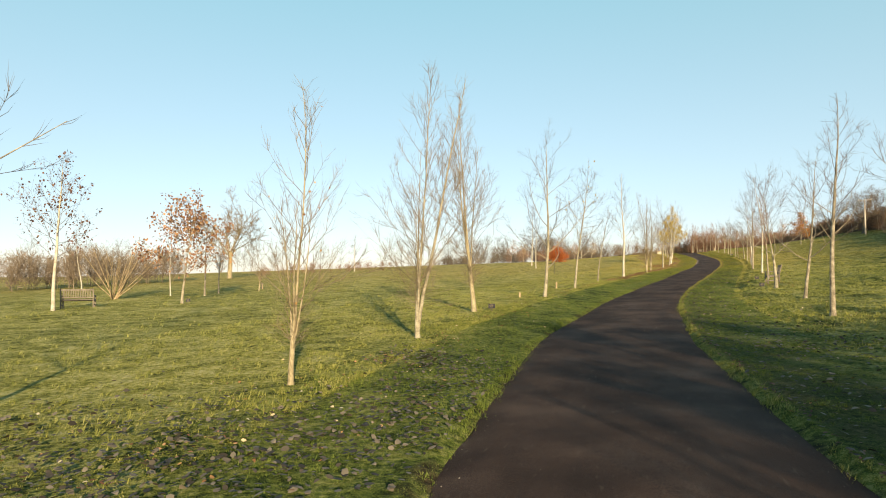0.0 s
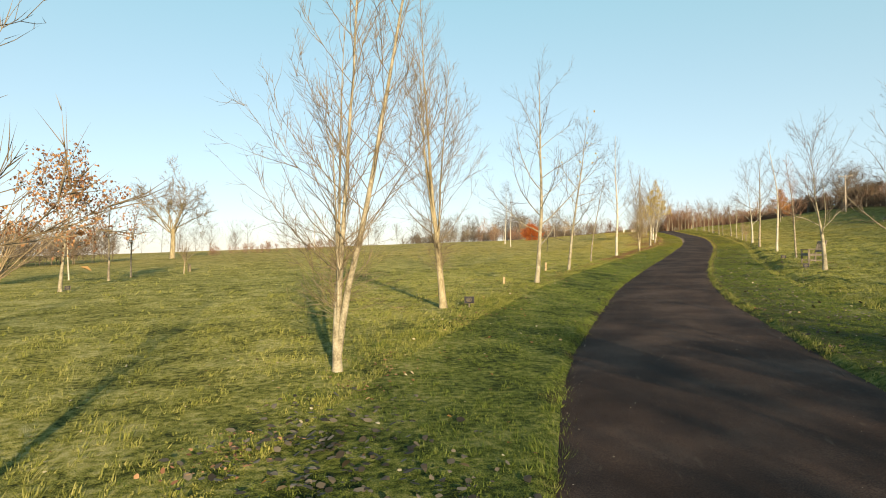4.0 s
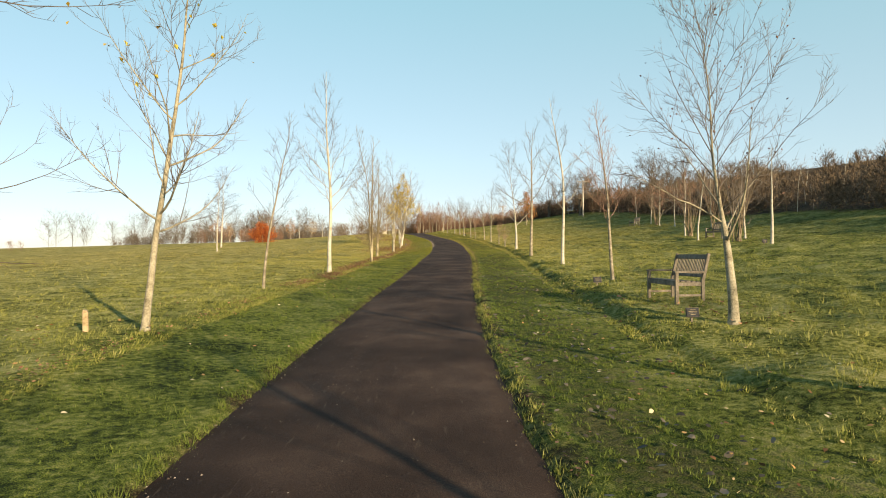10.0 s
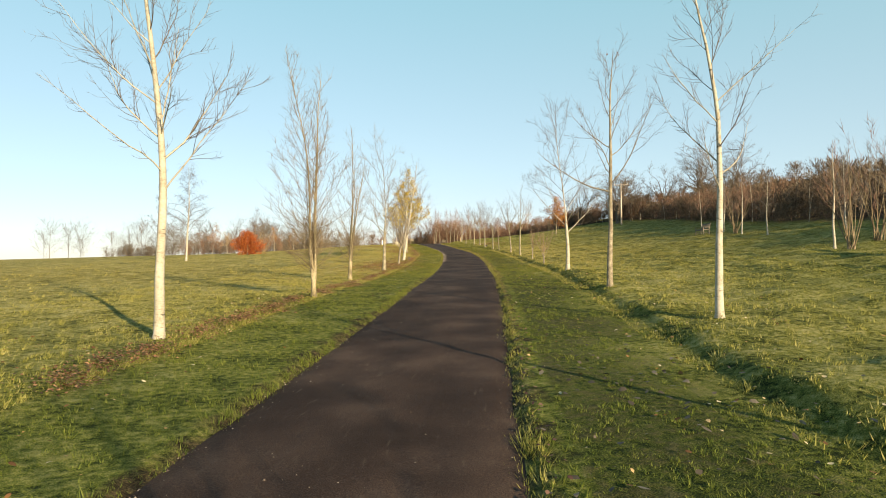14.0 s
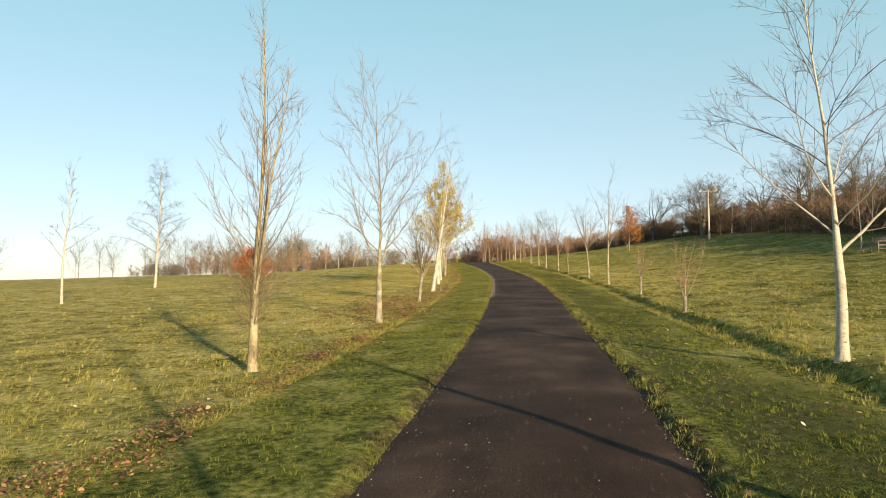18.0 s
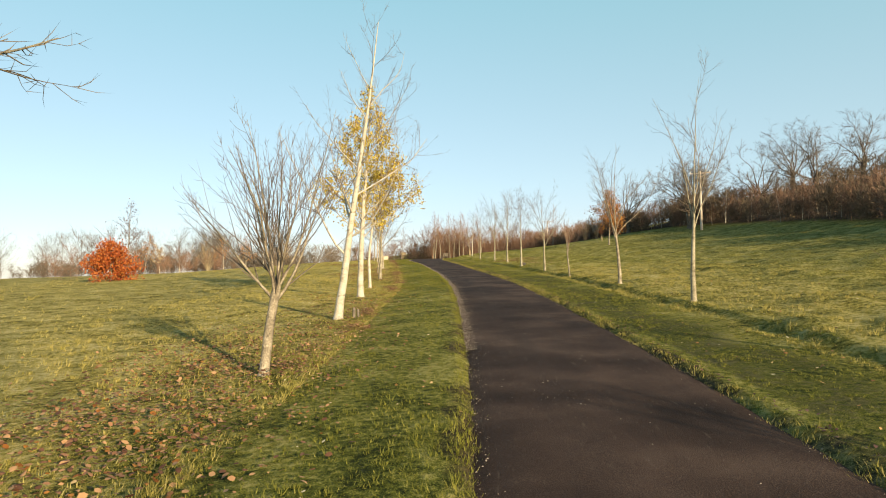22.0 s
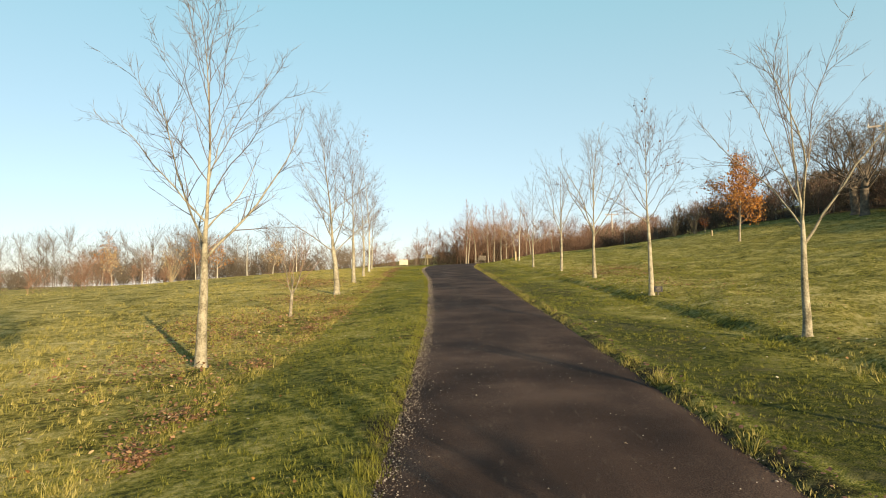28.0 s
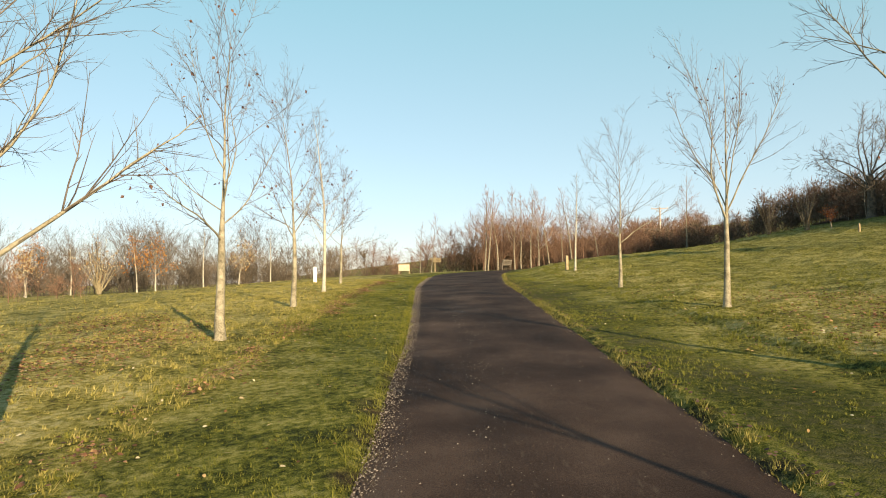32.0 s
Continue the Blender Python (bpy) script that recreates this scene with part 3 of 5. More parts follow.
# limbs, their angle from the stem (low, high), upward turn, wander, length (low, high), laterals a metre, their angle and share, twigs a metre, twig length
HABIT = {
    "willow": (44, (0.98, 0.36), 0.085, 0.08, (0.32, 0.075), 2.3, (0.3, 0.65), 0.42, 7.0, 0.3),
    "birch": (26, (0.98, 0.5), 0.055, 0.09, (0.31, 0.07), 3.0, (0.4, 0.8), 0.45, 8.0, 0.28),
    "spread": (21, (0.98, 0.3), 0.035, 0.085, (0.41, 0.24), 2.9, (0.4, 0.85), 0.42, 8.0, 0.3),
    "candelabra": (12, (1.2, 0.6), 0.08, 0.085, (0.38, 0.14), 2.4, (0.5, 0.95), 0.45, 7.0, 0.3),
    "chalice": (8, (0.62, 0.22), 0.035, 0.1, (0.56, 0.5), 3.0, (0.4, 0.8), 0.32, 7.0, 0.28),
}


def grow(seed, h, r, form, lean=0.0, leaning=0.0, full=1.0, twig=1.0, reach=1.0, fine=0.0045, low=(0.06, 0.24), first=0.3, bush=0.0):
    """Lines of a bare tree by its form: trunk, boughs, branchlets, twigs and twiglets."""
    rng = np.random.default_rng(seed)
    way = np.array([math.sin(lean) * math.cos(leaning), math.sin(lean) * math.sin(leaning), math.cos(lean)])
    trunk, boughs, minor = [], [], []
    golden = 2.4
    spin0 = rng.uniform(0, 6.28)
    lift_twig, spread = 0.3, (0.3, 0.85)
    if form in HABIT:
        n, angle, lift, bend, length, many, sub, share, per_m, tl = HABIT[form]
        tall = {"spread": 0.82, "chalice": 0.9}.get(form, 1.0)
        main = limb(rng, (0, 0, 0), way, h * tall, r, 16, 0.03, 0.018, 0.06)
        at = np.linspace(0, 1, 17)
        if form in ("spread", "chalice"):
            main = (main[0], main[1] * np.interp(at, [0, first, first + 0.12, 1], [1, 0.88, 0.55, 0.42]))
        elif form == "willow":
            main = (main[0], main[1] * np.interp(at, [0, 0.16, 0.3, 1], [1, 0.92, 0.6, 0.55]))
        trunk.append(main)
        stems = [(main, int(n * full), first if form != "willow" else 0.17, 1.0)]
        if form == "willow":        # further stems from low on the first
            for i in range(3):
                p, d, rr = along(main, rng.uniform(*low))
                twin = low[1] <= 0.06 and i == 0
                trunk.append(limb(rng, p, aim(rng, d, 0.13 if twin else rng.uniform(0.07, 0.16), -1.6 if twin else spin0 + i * 2.1), h * (0.9 if twin else rng.uniform(0.42, 0.7)), rr * (0.85 if twin else 0.5), 12, 0.035, 0.035, 0.08))
                stems.append((trunk[-1], int((26 if twin else 15) * full), 0.22 if twin else 0.16, 0.95 if twin else 0.72))
        for stem, k, start, big in stems:
            for i in range(k):
                g = (i + rng.uniform(0, 0.9)) / k
                f = start + (0.95 - start) * (g if form != "chalice" else 0.36 * g)
                p, d, rr = along(stem, f)
                size = h * (length[0] + (length[1] - length[0]) * g) * rng.uniform(0.7, 1.18) * reach * big
                if form == "willow":
                    size *= float(np.interp(f, [0.16, 0.3, 0.6, 1.0], [0.8, 1.05, 1.0, 0.9]))
                tilt = (angle[0] + (angle[1] - angle[0]) * g) * rng.uniform(0.78, 1.2)
                stout = {"willow": 0.22, "birch": 0.3, "chalice": 0.62}.get(form, 0.44) * rng.uniform(0.75, 1.2)
                boughs.append(limb(rng, p, aim(rng, way if form != "birch" else d, tilt, spin0 + i * golden), size, max(0.0065, min(rr * stout, 0.035 if form != "willow" else 0.011)), 9, bend, lift * rng.uniform(0.4, 1.6), 0.14))
        for arm in boughs:
            size = np.linalg.norm(np.diff(arm[0], axis=0), axis=1).sum()
            for i in range(rng.poisson(many * size * full ** 0.5)):
                f = 0.2 + 0.74 * rng.uniform()
                p, d, rr = along(arm, f)
                minor.append(limb(rng, p, aim(rng, d, rng.uniform(*sub), i * golden), size * share * (1.25 - 0.75 * f) * rng.uniform(0.6, 1.3), max(0.005, rr * 0.6), 5, bend, lift * 0.9, 0.2))
        if form == "willow":        # a tangle of short shoots round the lower stem
            for i in range(int((26 + 60 * bush) * full)):
                p, d, rr = along(main, rng.uniform(0.1, 0.26))
                minor.append(limb(rng, p, aim(rng, way, rng.uniform(0.5, 1.45), rng.uniform(0, 6.28)), h * rng.uniform(0.04, 0.1 + 0.04 * bush), 0.0045, 5, 0.2, 0.07, 0.3))
    elif form == "weep":            # a birch whose long side shoots hang down
        main = limb(rng, (0, 0, 0), way, h, r, 16, 0.03, 0.015, 0.06)
        trunk.append(main)
        n = int(34 * full)
        for i in range(n):
            f = 0.25 + 0.7 * (i + rng.uniform(0, 1)) / n
            p, d, rr = along(main, f)
            boughs.append(limb(rng, p, aim(rng, d, rng.uniform(0.5, 1.0), spin0 + i * golden), h * (0.3 * (1 - f) ** 0.7 + 0.06) * rng.uniform(0.7, 1.25), max(0.006, rr * 0.36), 8, 0.08, -0.06, 0.2))
        per_m, tl, spread, lift_twig = 14.0, 0.9, (0.5, 1.3), -1.6
    elif form == "brush":           # a short stem and an open fan of many fine rods
        main = limb(rng, (0, 0, 0), way, h * first, r, 6, 0.04, 0.02, 0.85)
        trunk.append(main)
        n = max(4, int(8 * full))
        for i in range(n):
            p, d, rr = along(main, rng.uniform(0.72, 1.0))
            tilt = 0.72 * ((i + 0.5) / n) ** 0.65 * reach
            boughs.append(limb(rng, p, aim(rng, way, tilt * rng.uniform(0.75, 1.2), spin0 + i * golden), h * rng.uniform(0.52, 0.7) * (1 - 0.22 * tilt), rr * rng.uniform(0.3, 0.5), 9, 0.085, 0.035, 0.1))
        for arm in boughs:
            for i in range(rng.poisson(11)):
                f = rng.uniform(0.08, 0.85)
                p, d, rr = along(arm, f)
                minor.append(limb(rng, p, aim(rng, d, rng.uniform(0.25, 0.75), i * golden), h * (0.42 - 0.34 * f) * rng.uniform(0.7, 1.15), max(0.0045, rr * 0.5), 7, 0.08, 0.05, 0.2))
        per_m, tl, spread = 5.0, 0.045 * h, (0.3, 0.8)
    elif form == "beech":           # low tiers of level boughs
        main = limb(rng, (0, 0, 0), way, h, r, 8, 0.04, 0.02, 0.1)
        trunk.append(main)
        for i in range(46):
            f = 0.08 + 0.88 * (i + rng.uniform(0, 1)) / 46
            p, d, rr = along(main, f)
            boughs.append(limb(rng, p, aim(rng, way, rng.uniform(1.1, 1.5), i * golden), h * (0.72 * (1 - f) ** 0.8 + 0.08) * rng.uniform(0.6, 1.1), max(0.008, rr * 0.3), 6, 0.08, -0.01, 0.25))
        per_m, tl, lift_twig = 7.0, 0.4, 0.0
    elif form == "coppice":         # rods from the ground
        for i in range(int(26 * full)):
            a = rng.uniform(0, 6.28)
            q = np.array([math.cos(a), math.sin(a), 0]) * rng.uniform(0.02, 0.22)
            trunk.append(limb(rng, q, aim(rng, way, rng.uniform(0.05, 0.6) * reach, a + 0.1), h * rng.uniform(0.6, 1.0), r * rng.uniform(0.35, 0.6), 8, 0.05, 0.03, 0.15))
        for arm in trunk:
            for i in range(int(5 * full)):
                p, d, rr = along(arm, rng.uniform(0.2, 0.9))
                boughs.append(limb(rng, p, aim(rng, d, rng.uniform(0.3, 0.7), rng.uniform(0, 6.28)), h * rng.uniform(0.15, 0.32), max(0.004, rr * 0.5), 5, 0.08, 0.04, 0.25))
        per_m, tl = 4.0, 0.1 * h
    else:                           # "oak": a stout bole and a wide rounded crown of crooked limbs
        main = limb(rng, (0, 0, 0), way, h * 0.3, r, 6, 0.03, 0.01, 0.75)
        trunk.append(main)
        n = int(12 * full)
        for i in range(n):
            p, d, rr = along(main, rng.uniform(0.6, 1.0))
            tilt = 0.1 + 1.25 * ((i + 0.5) / n) ** 0.8
            boughs.append(limb(rng, p, aim(rng, way, tilt, spin0 + i * golden), h * (0.68 - 0.14 * tilt) * rng.uniform(0.85, 1.05) * reach, rr * rng.uniform(0.26, 0.42), 10, 0.16, 0.03, 0.1))
        for lv in range(2):
            for arm in list(boughs):
                for i in range(rng.poisson((7 if lv == 0 else 3) * full)):
                    p, d, rr = along(arm, rng.uniform(0.3, 0.98))
                    boughs.append(limb(rng, p, aim(rng, d, rng.uniform(0.4, 1.0), rng.uniform(0, 6.28)), h * rng.uniform(0.09, 0.2) / (1 + 0.5 * lv), max(0.009, rr * 0.5), 4, 0.17, 0.03, 0.25))
        per_m, tl, spread = 3.2, 0.055 * h, (0.4, 1.1)
    twigs = shoots(rng, boughs + minor, per_m * twig, tl, spread, lift_twig, fine)
    tiny = shoots(rng, as_lines(twigs), 2.4 / tl * (0.3 if tl < 0.6 else 0.0), tl * 0.45, (0.4, 0.9), 0.3, fine * 0.85)
    return trunk, boughs, minor, twigs, tiny


def leaves_on(rng, lines, n, size, cluster=1, keep=None):
    """Small folded leaves hung along the twigs."""
    vs = []
    for i in range(n):
        b = lines[rng.integers(len(lines))]
        p, d, rr = along(b, rng.uniform(0.3, 1.0))
        if keep is not None and not keep(p):
            continue
        for k in range(cluster):
            c = p + rng.normal(0, size * 1.2, 3) + np.array([0, 0, -size * 0.5])
            a = aim(rng, np.array([0, 0, -1.0]), rng.uniform(0.2, 1.4), rng.uniform(0, 6.28))
            w = np.cross(a, rng.normal(0, 1, 3))
            w /= np.linalg.norm(w) + 1e-9
            fold = np.cross(a, w) * 0.18
            s = size * rng.uniform(0.6, 1.3)
            vs.append([c, c + (a * 0.45 + w * 0.36 + fold) * s, c + a * s, c + (a * 0.45 - w * 0.36 + fold) * s])
    if not vs:
        return None
    v = np.array(vs).reshape(-1, 3)
    a = np.arange(len(v)).reshape(-1, 4)
    return v, np.concatenate([a[:, [0, 1, 2]], a[:, [0, 2, 3]]])


def flare(lines, r):
    """Widen the foot of a stem, and sink it a little."""
    p, rad = lines[0]
    extra = np.array([p[0] - [0, 0, 0.15], p[0], p[0] + (p[1] - p[0]) * 0.15, p[0] + (p[1] - p[0]) * 0.4])
    lines[0] = (np.concatenate([extra, p[1:]]), np.concatenate([[r * 1.4, r * 1.25, r * 1.08, r * 1.0], rad[1:]]))
    return lines


def tree(seed, x, y, h, r, form, bark, twig_mat, label, name="tree", group="", category="tree", lean=0.0, leaning=0.0, full=1.0, twig=1.0, leaf=None, count=0, size=0.07, keep=None, cluster=1, z=None, reach=1.0, fine=0.0, low=(0.06, 0.24), first=0.3, bush=0.0):
    rng = np.random.default_rng(seed + 5000)
    row = group in (ROWL, ROWR)
    trunk, boughs, minor, twigs, tiny = grow(seed, h, r, form, lean, leaning, full, twig, reach, fine or (0.003 if row else 0.007), low, first, bush)
    if form != "coppice":
        trunk = flare(trunk, r)
    ob = thing(name, x, y, label, category, group, z)
    hang("trunk" if form != "coppice" else "stool", mesh_of("trunk", *tubes(trunk, 11 if row else 7), bark), ob)
    if row:
        for b in boughs:
            hang("bough", mesh_of("bough", *tubes([b], 5), bark if b[1][0] > 0.012 else twig_mat), ob)
        if minor:
            tagged(hang("branch_spray", mesh_of("branch_spray", *tubes(minor, 3), twig_mat), ob), kind="stuff")
        tagged(hang("spray", mesh_of("spray", *twig_mesh(twigs), twig_mat), ob), kind="stuff")
        if len(tiny[0]):
            tagged(hang("twig_spray", mesh_of("twig_spray", *twig_mesh(tiny, False), twig_mat), ob), kind="stuff")
    else:
        tagged(hang("crown", mesh_of("crown", *tubes(boughs + minor, 3), bark if form in ("spread", "oak") else twig_mat), ob), kind="stuff")
        tagged(hang("spray", mesh_of("spray", *twig_mesh(twigs, form == "weep"), twig_mat), ob), kind="stuff")
    if leaf is not None:
        got = leaves_on(rng, as_lines(twigs) + boughs, count, size, cluster, keep)
        if got is not None:
            tagged(hang("leaves", mesh_of("leaves", *got, leaf, False), ob), kind="stuff")
    return ob


WIL = "slender bare willow with close upright yellowish rods"
BIR = "young bare birch with a pale cream trunk beside the track"
SPR = "young bare tree with pale stem and vase of limbs"
BRU = "small bare tree with a dense broom of thin rods"
# downhill verge
tree(1, -2.45, 10.25, 5.0, 0.05, "willow", M_OLIVE, M_TWIG_Y, WIL, "willow_tree", ROWL, full=0.62, low=(0.07, 0.16), reach=1.15, bush=0.5, leaf=M_LEAF_F, count=26, size=0.05)
tree(2, -0.66, 15.8, 7.0, 0.064, "willow", M_PALE, M_TWIG_Y, "tall bare willow with twin pale stems and upright rods", "willow_tree", ROWL, low=(0.015, 0.05), bush=1.1, reach=0.98)
tree(3, 1.05, 22.4, 7.4, 0.092, "willow", M_OLIVE, M_TWIG_Y, WIL, "willow_tree", ROWL, low=(0.18, 0.24), reach=1.15, bush=0.8, full=1.15)
tree(4, 4.56, 28.95, 7.2, 0.085, "candelabra", M_PALE, M_TWIG, "young bare tree with a pale forked stem and long arching limbs", "broad_tree", ROWL, lean=0.13, leaning=0.1, full=1.5, first=0.17, reach=1.15)
tree(5, 7.2, 35.2, 6.6, 0.07, "candelabra", M_PALE, M_TWIG, "leaning young birch with a few last yellow leaves", "birch_tree", ROWL, lean=0.14, leaning=0.2, full=1.8, first=0.22, reach=1.1, leaf=M_LEAF_Y, count=60, size=0.1, keep=lambda p: p[2] > 4.0)
tree(6, 10.15, 42.2, 5.2, 0.045, "birch", M_GREY, M_TWIG, "thin bare sapling with a grey stem on the verge", "sapling", ROWL, full=0.8)
tree(7, 13.63, 48.5, 7.8, 0.09, "birch", M_WHITE, M_TWIG, BIR, "birch_tree", ROWL)
tree(8, 17.34, 54.6, 6.9, 0.07, "willow", M_OLIVE, M_TWIG_Y, WIL, "willow_tree", ROWL, full=1.15, low=(0.02, 0.05), reach=0.95, bush=2.0)
tree(9, 20.55, 63.5, 6.6, 0.09, "willow", M_OLIVE, M_TWIG_Y, WIL, "willow_tree", ROWL, full=0.9, low=(0.1, 0.2), bush=2.0, reach=0.85)
tree(10, 24.22, 70.6, 7.4, 0.11, "spread", M_PALE, M_TWIG_Y, SPR, "broad_tree", ROWL, lean=0.03, leaning=0.3, reach=1.1, first=0.25, full=1.2)
tree(11, 27.46, 77.9, 4.8, 0.075, "brush", M_GREY, M_TWIG, BRU, "small_tree", ROWL, lean=0.1, leaning=0.5, full=1.3, first=0.27)
tree(12, 30.08, 84.6, 7.8, 0.115, "candelabra", M_WHITE, M_TWIG, "leaning young tree with a white trunk and long bare limbs", "broad_tree", ROWL, lean=0.1, leaning=-0.3, full=1.2, first=0.18, reach=1.1)
tree(13, 32.56, 91.7, 8.0, 0.125, "birch", M_WHITE, M_TWIG_Y, "birch with a white trunk and thinning bright yellow leaves", "yellow_birch", ROWL, leaf=M_LEAF_Y, count=2300, size=0.085, full=1.3, cluster=5, first=0.26, reach=1.5, lean=0.09, leaning=-0.3, keep=lambda p: math.hypot(p[0] - 0.05 * p[2], p[1]) < 0.5 * (7.8 - p[2]) + 0.2)
tree(14, 34.5, 97.3, 6.8, 0.08, "birch", M_WHITE, M_TWIG_Y, "slim birch with sparse yellow leaves", "yellow_birch", ROWL, leaf=M_LEAF_Y, count=1500, size=0.085, cluster=3, reach=1.2, keep=lambda p: math.hypot(p[0], p[1]) < 0.36 * (6.6 - p[2]) + 0.1)
tree(15, 37.08, 104.3, 7.0, 0.1, "spread", M_PALE, M_TWIG, SPR, "broad_tree", ROWL, first=0.28)
tree(16, 39.15, 111.8, 3.7, 0.05, "brush", M_GREY, M_TWIG_R, BRU, "small_tree", ROWL, full=0.6, first=0.2, reach=0.7)
tree(17, 41.48, 118.3, 7.8, 0.13, "spread", M_PALE, M_TWIG, SPR, "broad_tree", ROWL, full=1.35, first=0.24, reach=0.95)
tree(18, 43.37, 124.9, 8.0, 0.11, "spread", M_PALE, M_TWIG, "tall young tree with a pale stem and withered leaf tatters", "broad_tree", ROWL, leaf=M_LEAF_D, count=90, size=0.08, full=0.8)
tree(19, 45.26, 132, 8.0, 0.095, "spread", M_PALE, M_TWIG, BIR, "birch_tree", ROWL, first=0.3, reach=0.9, leaf=M_LEAF_D, count=90, size=0.08)
tree(20, 46.92, 138.3, 7.2, 0.085, "birch", M_WHITE, M_TWIG, BIR, "birch_tree", ROWL, first=0.24, twig=1.3, leaf=M_LEAF_D, count=70, size=0.08)
tree(21, 48.6, 145.4, 7.0, 0.085, "spread", M_PALE, M_TWIG, BIR, "birch_tree", ROWL, first=0.3, reach=0.9, leaf=M_LEAF_D, count=120, size=0.09)
# uphill verge
tree(31, 11.1, 18.3, 6.4, 0.08, "birch", M_GREY, M_TWIG, "bare young tree with a grey-brown stem on the verge", "young_tree", ROWR)
tree(32, 14.1, 25, 5.6, 0.07, "candelabra", M_GREY, M_TWIG, "crooked bare young tree leaning over the grass", "young_tree", ROWR, lean=0.12, leaning=0.3, full=1.3, first=0.22, reach=1.25)
tree(33, 16.2, 31.2, 6.2, 0.092, "spread", M_PALE, M_TWIG, SPR, "broad_tree", ROWR, lean=0.03, leaning=0.4, reach=1.12, full=1.15, first=0.27, leaf=M_LEAF_D, count=160, size=0.045)
tree(34, 19.5, 38.4, 5.2, 0.055, "birch", M_GREY, M_TWIG_R, "thin bare tree with many fine upright side shoots", "young_tree", ROWR, full=1.2)
tree(35, 22.6, 45.4, 7.0, 0.075, "birch", M_WHITE, M_TWIG, BIR, "birch_tree", ROWR, full=0.7)
tree(36, 24.95, 51.6, 6.6, 0.085, "candelabra", M_GREY, M_TWIG, "bare young tree with a mottled grey stem and upturned boughs", "young_tree", ROWR, full=1.25, first=0.38, leaf=M_LEAF_D, count=16, size=0.06)
tree(37, 28.5, 59.1, 7.4, 0.09, "spread", M_WHITE, M_TWIG, BIR, "birch_tree", ROWR, full=1.1, reach=0.85, first=0.25)
tree(38, 32.3, 67.25, 2.8, 0.05, "brush", M_GREY, M_TWIG_R, "small bare tree with several stems and russet twigs", "small_tree", ROWR, full=0.7, first=0.16, reach=0.8)
tree(39, 35.4, 73.8, 2.3, 0.045, "brush", M_GREY, M_TWIG_R, BRU, "small_tree", ROWR, full=0.5, reach=0.8)
tree(40, 38.65, 81.3, 6.4, 0.075, "chalice", M_PALE, M_TWIG, SPR, "broad_tree", ROWR, full=0.75, first=0.3, reach=0.95)
tree(41, 41.2, 87.6, 5.6, 0.075, "chalice", M_GREY, M_TWIG, SPR, "broad_tree", ROWR, full=1.2, first=0.28, reach=1.05)
tree(42, 43.5, 94.35, 2.9, 0.04, "brush", M_GREY, M_TWIG_R, "slim young sapling with a tight upright crown", "sapling", ROWR, full=0.5, reach=0.4, first=0.45)
tree(43, 46, 100.7, 5.2, 0.07, "chalice", M_PALE, M_TWIG, SPR, "broad_tree", ROWR, first=0.3)
tree(44, 48.55, 108, 5.6, 0.08, "spread", M_PALE, M_TWIG, BIR, "birch_tree", ROWR, first=0.42, leaf=M_LEAF_D, count=80, size=0.06)
tree(45, 51.7, 116, 6.6, 0.085, "chalice", M_PALE, M_TWIG, SPR, "broad_tree", ROWR, full=1.3, first=0.28)
tree(46, 54.3, 123.5, 6.4, 0.085, "chalice", M_PALE, M_TWIG, SPR, "broad_tree", ROWR, first=0.3, leaf=M_LEAF_D, count=90, size=0.06)
tree(47, 56.4, 131.1, 6.2, 0.075, "spread", M_PALE, M_TWIG, SPR, "broad_tree", ROWR)
tree(48, 59.8, 140.5, 5.0, 0.06, "birch", M_WHITE, M_TWIG, BIR, "birch_tree", ROWR)
# trees beside and behind the start, known by their boughs and shadows
tree(22, -5.9, 5.6, 6.6, 0.09, "spread", M_GREY, M_TWIG, SPR, "broad_tree", ROWL)
tree(23, -8.0, -1.5, 6.6, 0.09, "birch", M_WHITE, M_TWIG, BIR, "birch_tree", ROWL)
tree(49, 9.7, 11.6, 6.6, 0.08, "birch", M_GREY, M_TWIG, "bare young tree with a grey-brown stem on the verge", "young_tree", ROWR)
tree(50, 8.2, 4.8, 6.8, 0.09, "spread", M_GREY, M_TWIG, SPR, "broad_tree", ROWR)
tree(51, 6.8, -2.2, 7.0, 0.09, "spread", M_GREY, M_TWIG, SPR, "broad_tree", ROWR)
tree(52, 5.4, -9.0, 7.2, 0.09, "spread", M_GREY, M_TWIG, SPR, "broad_tree", ROWR)
# two oaks out of view, added only to cast shade on the uphill grass
for i, (x, y, h) in enumerate([(24.5, 8.0, 8.0), (28.0, 12.0, 8.0)]):
    tree(90 + i, x, y, h, 0.2, "oak", M_GREY, M_TWIG, "unseen bare tree added to shade the slope beside the start", "oak_tree", "bare trees beside the start", full=0.8, twig=1.2, fine=0.012)

# ---- trees on the meadow ----
MEAD = "scattered trees on the meadow"
tree(60, -18.7, 30.6, 7.6, 0.1, "birch", M_WHITE, M_TWIG, "young birch with a pale trunk and clusters of withered leaves", "birch_tree", MEAD, leaf=M_LEAF_D, count=130, size=0.13, cluster=4, reach=1.4, twig=0.5)
tree(61, -20.6, 40.0, 4.0, 0.08, "coppice", M_STAKE, M_TWIG_Y, "bushy coppiced willow with yellow rods on the meadow", "willow_bush", MEAD, reach=1.7)
tree(62, -34.0, 60.0, 5.0, 0.07, "birch", M_WHITE, M_TWIG, "distant young birch beside the hedge", "birch_tree", MEAD)
tree(63, -13.6, 33.2, 5.8, 0.085, "spread", M_PALE, M_TWIG_Y, "young oak with dry orange-brown leaves on the meadow", "orange_oak", MEAD, leaf=M_LEAF_B, count=480, size=0.14, cluster=4, reach=1.25, first=0.24)
